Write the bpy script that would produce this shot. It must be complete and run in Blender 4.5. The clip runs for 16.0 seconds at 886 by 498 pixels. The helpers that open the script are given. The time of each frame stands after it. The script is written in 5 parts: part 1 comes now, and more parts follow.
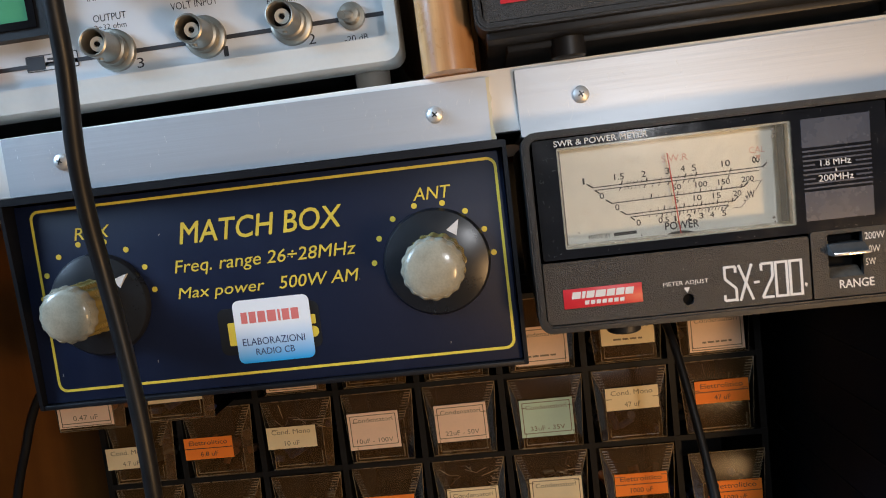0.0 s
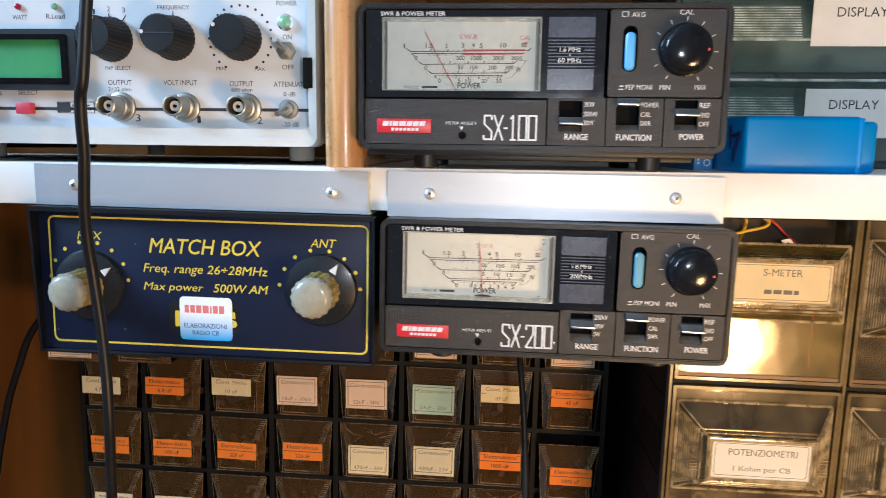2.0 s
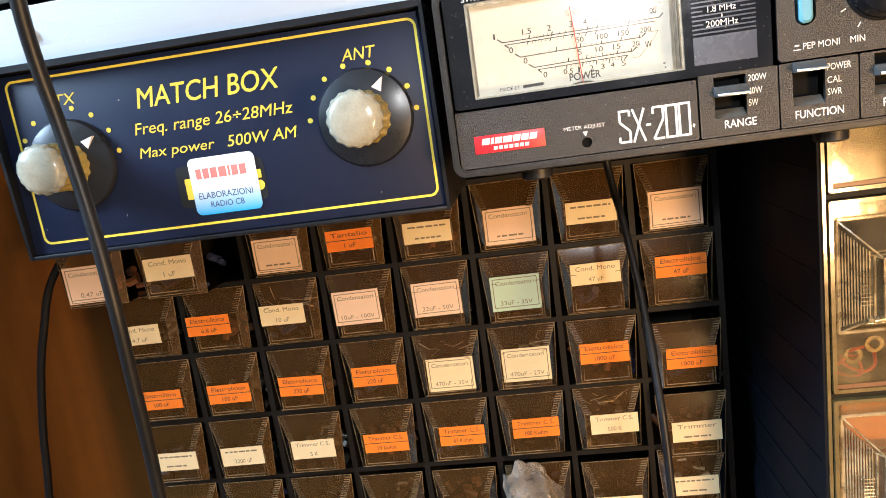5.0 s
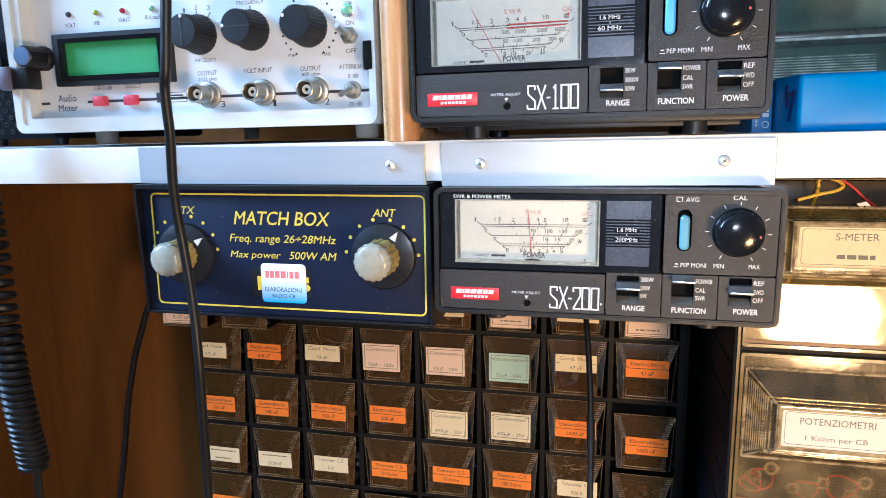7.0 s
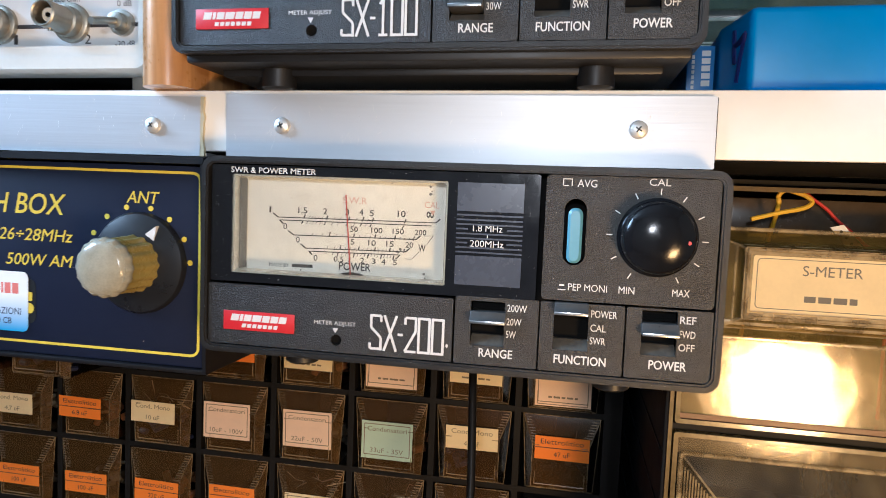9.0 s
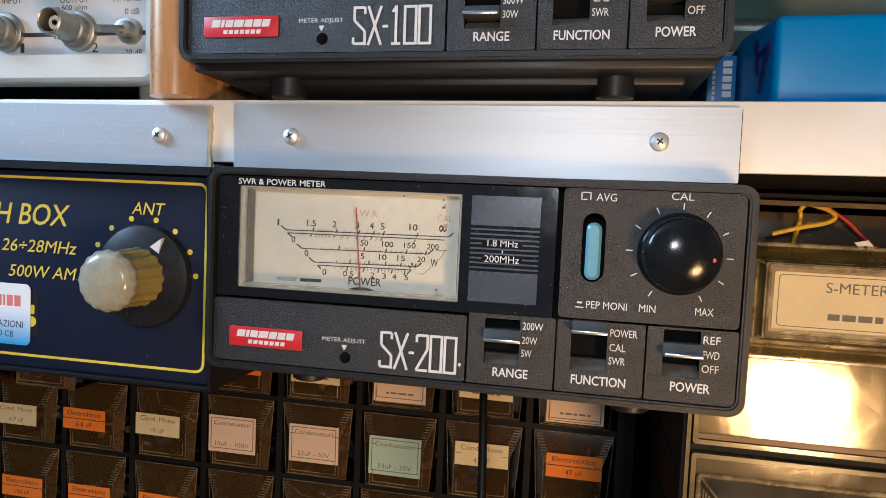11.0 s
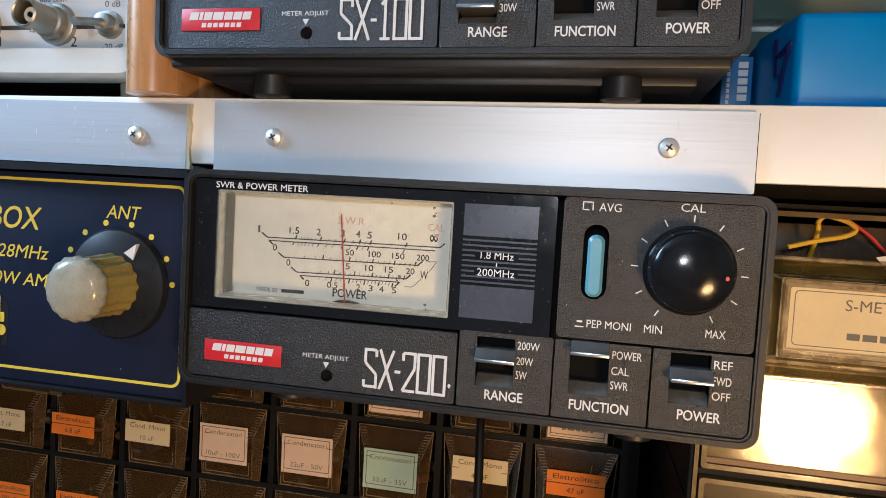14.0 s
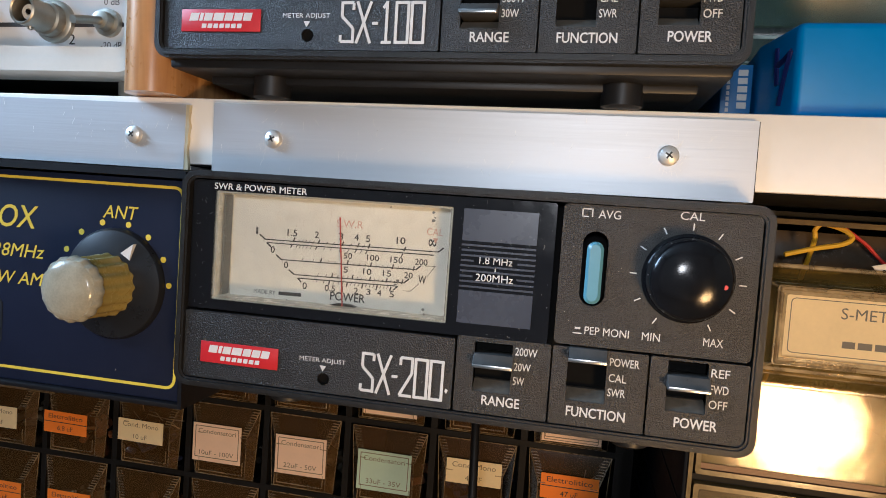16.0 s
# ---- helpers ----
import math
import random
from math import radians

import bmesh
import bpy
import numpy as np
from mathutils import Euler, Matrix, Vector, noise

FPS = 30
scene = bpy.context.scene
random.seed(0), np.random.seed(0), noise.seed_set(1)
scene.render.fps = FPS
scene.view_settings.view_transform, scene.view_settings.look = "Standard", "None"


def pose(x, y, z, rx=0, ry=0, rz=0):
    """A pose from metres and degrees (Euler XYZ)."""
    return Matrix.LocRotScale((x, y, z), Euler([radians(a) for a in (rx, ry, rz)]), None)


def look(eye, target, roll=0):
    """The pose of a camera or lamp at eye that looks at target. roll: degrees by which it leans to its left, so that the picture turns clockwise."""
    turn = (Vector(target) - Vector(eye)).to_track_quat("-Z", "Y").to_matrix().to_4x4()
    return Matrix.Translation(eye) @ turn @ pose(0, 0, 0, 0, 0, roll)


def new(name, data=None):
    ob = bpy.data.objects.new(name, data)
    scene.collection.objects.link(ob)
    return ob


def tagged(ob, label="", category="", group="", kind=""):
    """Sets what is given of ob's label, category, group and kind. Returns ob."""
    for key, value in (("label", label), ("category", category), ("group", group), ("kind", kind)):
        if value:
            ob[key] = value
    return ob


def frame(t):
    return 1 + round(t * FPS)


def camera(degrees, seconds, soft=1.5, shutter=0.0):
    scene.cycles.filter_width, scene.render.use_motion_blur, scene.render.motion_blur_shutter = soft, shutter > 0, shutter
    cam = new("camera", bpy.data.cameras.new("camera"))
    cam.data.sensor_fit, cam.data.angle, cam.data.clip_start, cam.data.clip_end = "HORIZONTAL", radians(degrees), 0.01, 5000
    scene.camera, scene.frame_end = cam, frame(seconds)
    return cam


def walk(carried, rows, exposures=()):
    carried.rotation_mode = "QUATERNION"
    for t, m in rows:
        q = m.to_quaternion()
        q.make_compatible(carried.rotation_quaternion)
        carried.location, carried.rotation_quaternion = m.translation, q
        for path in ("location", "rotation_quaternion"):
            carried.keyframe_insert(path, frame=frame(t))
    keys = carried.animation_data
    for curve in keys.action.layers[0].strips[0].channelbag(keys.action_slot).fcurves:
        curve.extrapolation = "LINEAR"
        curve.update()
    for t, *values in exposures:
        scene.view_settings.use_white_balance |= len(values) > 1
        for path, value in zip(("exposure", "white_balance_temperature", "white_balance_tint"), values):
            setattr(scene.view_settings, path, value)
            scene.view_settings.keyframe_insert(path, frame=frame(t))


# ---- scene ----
cam = camera(66.0, 16.0, soft=0.9, shutter=0.3)
PATH = [
    (0, (-0.01135, -0.20688, 1.05232), (-0.04831, 0.28952, 1.00518), -6.71),
    (0.5, (-0.01009, -0.21226, 1.04904), (-0.03688, 0.28337, 0.98874), -7.43),
    (1, (-0.01130, -0.21127, 1.04513), (-0.03542, 0.28347, 0.97699), -8.10),
    (1.5, (-0.00571, -0.24351, 1.06709), (-0.03890, 0.24948, 0.99058), -5.28),
    (2, (0.04970, -0.30091, 1.09562), (0.01457, 0.19251, 1.02284), 1.43),
    (2.5, (0.07409, -0.31032, 1.09536), (-0.00439, 0.17602, 1.00982), 1.88),
    (3, (0.07093, -0.30822, 1.09325), (-0.01940, 0.17513, 1.00263), 1.54),
    (3.5, (0.04524, -0.29978, 1.07944), (-0.01805, 0.18810, 0.99022), -0.85),
    (4, (0.02424, -0.24465, 1.03378), (-0.03116, 0.24631, 0.95705), -7.27),
    (4.2, (0.02521, -0.22872, 1.02559), (-0.03628, 0.26102, 0.94575), -8.19),
    (6.3, (0.01777, -0.28754, 1.04350), (-0.06306, 0.19277, 0.93052), -4.30),
    (6.5, (0.04588, -0.31135, 1.06763), (-0.03408, 0.17186, 0.96703), -1.88),
    (7, (0.07947, -0.31675, 1.09088), (-0.03439, 0.16257, 1.00548), -0.73),
    (7.5, (0.08326, -0.31710, 1.08940), (-0.04349, 0.15883, 1.00326), -0.05),
    (8, (0.08878, -0.31088, 1.07727), (-0.01357, 0.17049, 0.98891), 2.02),
    (8.5, (0.10616, -0.26546, 1.06998), (0.01708, 0.22241, 1.00643), 2.16),
    (9, (0.11380, -0.19612, 1.05379), (0.02208, 0.29400, 1.01681), 2.34),
    (9.5, (0.10835, -0.18421, 1.05268), (0.01209, 0.30519, 1.01764), 1.91),
    (9.7, (0.11070, -0.18667, 1.05238), (0.01585, 0.30353, 1.02589), 2.36),
    (12, (0.11091, -0.19011, 1.05627), (0.01344, 0.29919, 1.02333), 2.61),
    (12.5, (0.11465, -0.18898, 1.05464), (0.01543, 0.29995, 1.02136), 2.46),
    (13, (0.11458, -0.18729, 1.05297), (0.01530, 0.30159, 1.01923), 2.67),
    (13.5, (0.11423, -0.18033, 1.05037), (0.01269, 0.30811, 1.01698), 2.39),
    (14, (0.11265, -0.17481, 1.05657), (0.00924, 0.31355, 1.02811), 3.36),
    (14.5, (0.11378, -0.17327, 1.05514), (0.00848, 0.31477, 1.02804), 3.69),
    (15, (0.11403, -0.17401, 1.05640), (0.01026, 0.31430, 1.02841), 3.79),
    (15.5, (0.11484, -0.17457, 1.06021), (0.01402, 0.31437, 1.03240), 3.93),
    (16, (0.11145, -0.17464, 1.05782), (0.01182, 0.31450, 1.02936), 4.08),
]
EXPOSURES = ((0, -0.75, 5650, 10), (0.5, -0.5, 5800, 10), (1.0, -0.17, 5850, 10), (1.5, -0.05, 5700, 10), (2.0, -0.18, 5400, 10), (3.0, -0.25, 5220, 10), (4.0, 0.1, 5900, 10), (6.4, 0.8, 5220, 10), (7.0, 0.2, 4900, 10), (7.5, 0.05, 4950, 10), (8.5, 0.1, 5180, 10), (9.5, -0.5, 5450, 10), (12.5, -0.57, 5480, 10), (15.0, -0.53, 5480, 10), (16.0, -0.62, 5480, 10))
walk(cam, [(t, look(eye, target, roll)) for t, eye, target, roll in PATH], exposures=EXPOSURES)

# ---- light ----
world = bpy.data.worlds.new("world")
scene.world = world
world.use_nodes = True
sky = world.node_tree.nodes.new("ShaderNodeTexSky")
sky.sky_type, sky.sun_disc = "NISHITA", False
sky.sun_elevation, sky.sun_rotation = radians(35), radians(200)
world.node_tree.links.new(sky.outputs[0], world.node_tree.nodes["Background"].inputs[0])
world.node_tree.nodes["Background"].inputs[1].default_value = 0.05


def area_lamp(name, eye, target, size, power, colour, round_=False, size_y=None):
    data = bpy.data.lights.new(name, "AREA")
    data.shape = "DISK" if round_ else "RECTANGLE"
    data.size, data.energy, data.color = size, power, colour
    if size_y and not round_:
        data.size_y = size_y
    ob = new(name, data)
    ob.matrix_world = look(eye, target)
    return ob


area_lamp("window_daylight", (-1.61, -0.56, 1.96), (0.0, -0.56, 1.96), 0.7, 86, (0.63, 0.82, 1.0), size_y=0.72)
area_lamp("desk_lamp_light", (0.37, -0.47, 0.84), (0.12, 0.1, 0.96), 0.12, 4.2, (1.0, 0.55, 0.2), True)
area_lamp("handheld_light", (0.112, -0.345, 1.102), (0.07, 0.0, 1.05), 0.030, 0.66, (1.0, 0.93, 0.84), True)

# ---- materials ----


def mat(name, colour, rough=0.5, metal=0.0, var=0.12, scale=60.0, bump=0.0, bump_scale=900.0, stretch=(1, 1, 1), coat=0.0, spec=0.5):
    """A surface with colour and roughness varied at two scales, and a fine relief."""
    m = bpy.data.materials.new(name)
    m.use_nodes = True
    nt = m.node_tree
    b = nt.nodes["Principled BSDF"]
    b.inputs["Metallic"].default_value = metal
    b.inputs["Coat Weight"].default_value = coat
    b.inputs["Specular IOR Level"].default_value = spec
    co = nt.nodes.new("ShaderNodeTexCoord")
    mp = nt.nodes.new("ShaderNodeMapping")
    mp.inputs["Scale"].default_value = stretch
    nt.links.new(co.outputs["Object"], mp.inputs["Vector"])
    big, fine = nt.nodes.new("ShaderNodeTexNoise"), nt.nodes.new("ShaderNodeTexNoise")
    for n, s in ((big, scale), (fine, scale * 9)):
        n.inputs["Scale"].default_value, n.inputs["Detail"].default_value = s, 4.0
        nt.links.new(mp.outputs[0], n.inputs["Vector"])
    mix = nt.nodes.new("ShaderNodeMath")
    mix.operation = "ADD"
    half = nt.nodes.new("ShaderNodeMath")
    half.operation = "MULTIPLY"
    half.inputs[1].default_value = 0.5
    nt.links.new(fine.outputs["Fac"], half.inputs[0])
    nt.links.new(big.outputs["Fac"], mix.inputs[0])
    nt.links.new(half.outputs[0], mix.inputs[1])
    ramp = nt.nodes.new("ShaderNodeMapRange")
    ramp.inputs["From Min"].default_value, ramp.inputs["From Max"].default_value = 0.35, 1.15
    ramp.inputs["To Min"].default_value, ramp.inputs["To Max"].default_value = 1 - var, 1 + var
    nt.links.new(mix.outputs[0], ramp.inputs["Value"])
    tint = nt.nodes.new("ShaderNodeMix")
    tint.data_type, tint.blend_type = "RGBA", "MULTIPLY"
    tint.inputs[0].default_value = 1.0
    tint.inputs[6].default_value = (*colour, 1)
    nt.links.new(ramp.outputs[0], tint.inputs[7])
    nt.links.new(tint.outputs[2], b.inputs["Base Color"])
    rr = nt.nodes.new("ShaderNodeMapRange")
    rr.inputs["From Min"].default_value, rr.inputs["From Max"].default_value = 0.35, 1.15
    rr.inputs["To Min"].default_value, rr.inputs["To Max"].default_value = max(0.02, rough - 0.08), min(1, rough + 0.1)
    nt.links.new(mix.outputs[0], rr.inputs["Value"])
    nt.links.new(rr.outputs[0], b.inputs["Roughness"])
    if bump:
        g = nt.nodes.new("ShaderNodeTexNoise")
        g.inputs["Scale"].default_value, g.inputs["Detail"].default_value = bump_scale, 2.0
        nt.links.new(mp.outputs[0], g.inputs["Vector"])
        bp = nt.nodes.new("ShaderNodeBump")
        bp.inputs["Strength"].default_value, bp.inputs["Distance"].default_value = bump, 0.0004
        nt.links.new(g.outputs["Fac"], bp.inputs["Height"])
        nt.links.new(bp.outputs[0], b.inputs["Normal"])
    return m


def clear(name, tint, cloud=0.1, cloud_colour=(0.5, 0.45, 0.38), rough=0.08, gloss=0.9, dirt=40.0, ior=1.5, patch=0.6, wave=0.0):
    """Thin clear plastic: it lets light straight through, shines, and has patches of dull dirt."""
    m = bpy.data.materials.new(name)
    m.use_nodes = True
    nt = m.node_tree
    nt.nodes.remove(nt.nodes["Principled BSDF"])
    out = nt.nodes["Material Output"]
    tr, gl, df = (nt.nodes.new("ShaderNodeBsdf" + k) for k in ("Transparent", "Glossy", "Diffuse"))
    tr.inputs[0].default_value, df.inputs[0].default_value = (*tint, 1), (*cloud_colour, 1)
    gl.inputs["Color"].default_value, gl.inputs["Roughness"].default_value = (gloss, gloss, gloss, 1), rough
    co, n = nt.nodes.new("ShaderNodeTexCoord"), nt.nodes.new("ShaderNodeTexNoise")
    n.inputs["Scale"].default_value, n.inputs["Detail"].default_value = dirt, 6.0
    nt.links.new(co.outputs["Object"], n.inputs["Vector"])
    r = nt.nodes.new("ShaderNodeMapRange")
    r.inputs["From Min"].default_value, r.inputs["From Max"].default_value = 0.35, 0.7
    r.inputs["To Min"].default_value, r.inputs["To Max"].default_value = cloud * (1 - patch), cloud * (1 + patch)
    nt.links.new(n.outputs["Fac"], r.inputs["Value"])
    a, b = nt.nodes.new("ShaderNodeMixShader"), nt.nodes.new("ShaderNodeMixShader")
    nt.links.new(r.outputs[0], a.inputs[0])
    nt.links.new(tr.outputs[0], a.inputs[1])
    nt.links.new(df.outputs[0], a.inputs[2])
    f = nt.nodes.new("ShaderNodeFresnel")
    f.inputs["IOR"].default_value = ior
    if wave:  # the moulded sheet is slightly uneven
        wn, wb = nt.nodes.new("ShaderNodeTexNoise"), nt.nodes.new("ShaderNodeBump")
        wn.inputs["Scale"].default_value, wn.inputs["Detail"].default_value = 70.0, 2.0
        wb.inputs["Strength"].default_value, wb.inputs["Distance"].default_value = wave, 0.003
        nt.links.new(co.outputs["Object"], wn.inputs["Vector"])
        nt.links.new(wn.outputs["Fac"], wb.inputs["Height"])
        nt.links.new(wb.outputs[0], gl.inputs["Normal"])
    nt.links.new(f.outputs[0], b.inputs[0])
    nt.links.new(a.outputs[0], b.inputs[1])
    nt.links.new(gl.outputs[0], b.inputs[2])
    nt.links.new(b.outputs[0], out.inputs[0])
    return m


def wood(name, dark, light, scale, rough, along=(1, 1, 0.06), coat=0.0, spec=0.5):
    m = mat(name, light, rough, coat=coat, spec=spec)
    nt = m.node_tree
    co, mp, n = (nt.nodes.new(k) for k in ("ShaderNodeTexCoord", "ShaderNodeMapping", "ShaderNodeTexNoise"))
    mp.inputs["Scale"].default_value = along
    n.inputs["Scale"].default_value, n.inputs["Detail"].default_value, n.inputs["Distortion"].default_value = scale, 8.0, 0.6
    r = nt.nodes.new("ShaderNodeValToRGB")
    r.color_ramp.elements[0].position, r.color_ramp.elements[1].position = 0.34, 0.66
    r.color_ramp.elements[0].color, r.color_ramp.elements[1].color = (*dark, 1), (*light, 1)
    nt.links.new(co.outputs["Object"], mp.inputs["Vector"])
    nt.links.new(mp.outputs[0], n.inputs["Vector"])
    nt.links.new(n.outputs["Fac"], r.inputs["Fac"])
    for node in nt.nodes:
        if node.bl_idname == "ShaderNodeMix":
            nt.links.new(r.outputs[0], node.inputs[6])
    return m


METER_GREY = mat("textured_dark_grey_plastic", (0.0085, 0.0085, 0.0087), 0.42, var=0.7, scale=260, bump=0.7, bump_scale=2700, spec=0.62)
BEZEL_GREY = mat("smooth_dark_grey_plastic", (0.015, 0.0147, 0.0147), 0.36, var=0.3, scale=350, bump=0.35, bump_scale=3300, spec=0.35)
BLACK = mat("black_plastic", (0.010, 0.010, 0.011), 0.42, var=0.2, scale=60, spec=0.35)
KNOB_BLACK = mat("glossy_black_knob", (0.006, 0.006, 0.007), 0.14, var=0.3, scale=300, spec=0.35)
DUST = mat("pale_dust_speck", (0.30, 0.28, 0.25), 0.8)
STRIP_GREY = mat("grey_ribbed_strip", (0.15, 0.145, 0.13), 0.35)
SLOT_GREY = mat("shaded_steel_slot", (0.05, 0.05, 0.05), 0.5, 0.5)
LEVER_GREY = mat("worn_grey_lever", (0.055, 0.054, 0.052), 0.32, var=0.3, scale=300)
LEDGE_DUST = mat("dusty_grey_ledge", (0.075, 0.068, 0.056), 0.6, var=0.5, scale=500)
BLACK_GLOSS = mat("glossy_black_acrylic", (0.006, 0.006, 0.008), 0.12, var=0.2, scale=120)
BLACK_MATT = mat("matt_black_recess_and_shadow", (0.005, 0.005, 0.005), 0.8, spec=0.1)
WHITE_INK = mat("white_ink", (0.62, 0.61, 0.59), 0.55, var=0.1, scale=400)
GREY_INK = mat("grey_ink", (0.05, 0.056, 0.075), 0.26, var=0.08)
DARK_INK = mat("dark_ink", (0.03, 0.03, 0.035), 0.6)
FADED_INK = mat("faded_brown_ink", (0.20, 0.15, 0.095), 0.6)
BLUE_INK = mat("dark_blue_ink", (0.03, 0.05, 0.14), 0.6)
RED_INK = mat("red_ink", (0.62, 0.06, 0.05), 0.6)
FADED_RED = mat("faded_red_ink", (0.72, 0.45, 0.38), 0.6)
CREAM_SCALE = mat("aged_scale_card", (0.92, 0.925, 0.88), 0.6, var=0.07, scale=50)
WINDOW_WALL = mat("yellowed_clear_wall", (0.80, 0.79, 0.72), 0.25, var=0.25, scale=300)
COVER = clear("scratched_meter_cover", (0.99, 0.99, 0.98), 0.03, (0.8, 0.78, 0.66), 0.12, gloss=0.6, dirt=300)
SCRATCH = mat("dirt_filled_scratch", (0.42, 0.38, 0.32), 0.6)
BLUE_SLIDE = mat("light_blue_slider", (0.10, 0.27, 0.35), 0.35)
BLUE_SLIDE_B = mat("bright_blue_slider", (0.10, 0.36, 0.75), 0.35)
SCREW_STEEL = mat("zinc_plated_steel", (0.72, 0.71, 0.68), 0.42, 0.75, var=0.12, scale=300)
CHROME = mat("chromed_metal", (0.75, 0.75, 0.76), 0.22, 1.0, var=0.08, scale=200)
NICKEL = mat("nickel_plated_brass", (0.40, 0.37, 0.31), 0.42, 1.0, var=0.15, scale=250)
BADGE = mat("red_badge_foil", (0.50, 0.016, 0.022), 0.38, var=0.12, scale=200)
NAVY = mat("navy_enamel", (0.009, 0.0135, 0.036), 0.42, var=0.14, scale=40, bump=0.07, bump_scale=900, spec=0.22)
YELLOW = mat("yellow_screen_print", (0.66, 0.52, 0.045), 0.5, var=0.12, scale=200)
COVER_BLACK = mat("black_painted_steel", (0.008, 0.008, 0.010), 0.42, var=0.15, scale=80, bump=0.1, bump_scale=1500, spec=0.25)
KNOB_BODY = mat("olive_tan_plastic", (0.30, 0.225, 0.06), 0.25, var=0.2, scale=120)
KNOB_CAP = mat("pearl_cream_plastic", (0.33, 0.315, 0.245), 0.2, var=0.3, scale=170, bump=0.1, bump_scale=500)
SKIRT = mat("black_knob_skirt", (0.011, 0.0115, 0.014), 0.3, var=0.15)
ALU = mat("brushed_aluminium", (0.53, 0.54, 0.56), 0.48, 0.65, var=0.07, scale=40, bump=0.12, bump_scale=900, stretch=(0.03, 1, 1))
SHELF_WHITE = mat("white_laminate", (0.78, 0.76, 0.72), 0.38, var=0.05, scale=30, bump=0.04, bump_scale=1200)
PANEL_WHITE = mat("white_lacquered_panel", (0.64, 0.65, 0.66), 0.45, var=0.04, scale=40)
BEZEL_WHITE = mat("off_white_plastic", (0.62, 0.62, 0.585), 0.42, var=0.06, scale=60)
LCD_GREEN = mat("green_display", (0.06, 0.31, 0.10), 0.4, var=0.16, scale=25)
RED_BUTTON = mat("red_plastic", (0.62, 0.06, 0.09), 0.4)
GREEN_LENS = mat("green_lens", (0.2, 0.45, 0.28), 0.2)
RUBBER = mat("grey_rubber", (0.22, 0.20, 0.17), 0.7)
BLACK_CABLE = mat("black_cable_sheath", (0.007, 0.007, 0.008), 0.42, var=0.2, scale=150, spec=0.3)
HONEY_WOOD = wood("varnished_honey_wood", (0.30, 0.13, 0.04), (0.60, 0.33, 0.13), 160, 0.3, coat=0.3)
BROWN_WOOD = wood("brown_wood_veneer", (0.115, 0.041, 0.006), (0.185, 0.071, 0.010), 26, 0.6, spec=0.15)
DESK_WOOD = wood("desk_veneer", (0.10, 0.045, 0.018), (0.2, 0.09, 0.035), 30, 0.4, along=(0.06, 1, 1))
# black frame plastic; also the painted-in shade inside the large cabinet
FRAME_BLACK = mat("black_plastic_and_shaded_gaps", (0.007, 0.006, 0.005), 0.6, var=0.2, spec=0.25)
NAVY_SIDE = mat("dark_blue_cabinet_plastic", (0.005, 0.007, 0.012), 0.6, var=0.25, scale=50, spec=0.12)
TAN_FRAME = mat("tan_cabinet_plastic", (0.17, 0.12, 0.045), 0.2, var=0.4, scale=60, coat=0.5, bump=0.25, bump_scale=160)
SMOKE = clear("smoky_drawer_plastic", (0.78, 0.70, 0.58), 0.125, (0.40, 0.21, 0.06), 0.2, gloss=0.4, dirt=70, ior=1.4, patch=0.25)
RIB = clear("ribbed_drawer_plastic", (0.75, 0.7, 0.62), 0.36, (0.46, 0.34, 0.18), 0.32, gloss=0.5, dirt=120)
SIDE_WALL = clear("cloudy_drawer_side", (0.70, 0.62, 0.50), 0.17, (0.42, 0.24, 0.08), 0.16, gloss=0.45, dirt=70, patch=0.3)
AMBER = clear("aged_amber_clear_plastic", (0.86, 0.79, 0.62), 0.13, (0.60, 0.47, 0.25), 0.1, dirt=60, patch=0.6, ior=1.6, wave=0.05)
GLASSY = clear("thick_clear_plastic_edge", (0.80, 0.72, 0.55), 0.42, (0.74, 0.58, 0.32), 0.12, dirt=120, ior=1.7)
HAZY = clear("hazy_amber_clear_plastic", (0.80, 0.70, 0.50), 0.2, (0.54, 0.40, 0.11), 0.12, gloss=1.0, dirt=60, ior=1.75, wave=0.05)
GREEN_CLEAR = clear("greenish_clear_plastic", (0.64, 0.78, 0.72), 0.24, (0.26, 0.38, 0.33), 0.14, dirt=50, ior=1.6)
GREEN_RIB = clear("greenish_clear_rib", (0.75, 0.85, 0.8), 0.75, (0.72, 0.82, 0.77), 0.12, dirt=80, ior=1.6)
BAG = clear("crumpled_clear_film", (0.86, 0.84, 0.8), 0.28, (0.7, 0.62, 0.52), 0.1, dirt=70)
PAPERS = {
    "orange": mat("orange_label_paper", (0.90, 0.23, 0.008), 0.7, var=0.08, scale=80),
    "cream": mat("cream_label_paper", (0.82, 0.67, 0.39), 0.7, var=0.08, scale=80),
    "pink": mat("pale_pink_label_paper", (0.82, 0.59, 0.41), 0.7, var=0.07, scale=80),
    "green": mat("pale_green_label_paper", (0.47, 0.62, 0.48), 0.7, var=0.07, scale=80),
    "white": mat("white_label_paper", (0.80, 0.76, 0.68), 0.7, var=0.05, scale=80),
}
BLUE_BOX = mat("bright_blue_plastic", (0.0, 0.19, 0.55), 0.42, var=0.08, scale=40, bump=0.05, bump_scale=500)
GREEN_BIN = mat("green_grey_bin", (0.13, 0.17, 0.15), 0.5, var=0.3, scale=30)
BLUE_CARD = mat("blue_printed_card", (0.02, 0.14, 0.36), 0.45)
WALL_PAINT = mat("cream_wall_paint", (0.36, 0.33, 0.28), 0.8, var=0.06, scale=6, bump=0.1, bump_scale=200)
CEILING_PAINT = mat("white_ceiling_paint", (0.5, 0.49, 0.46), 0.85, var=0.04, scale=5)
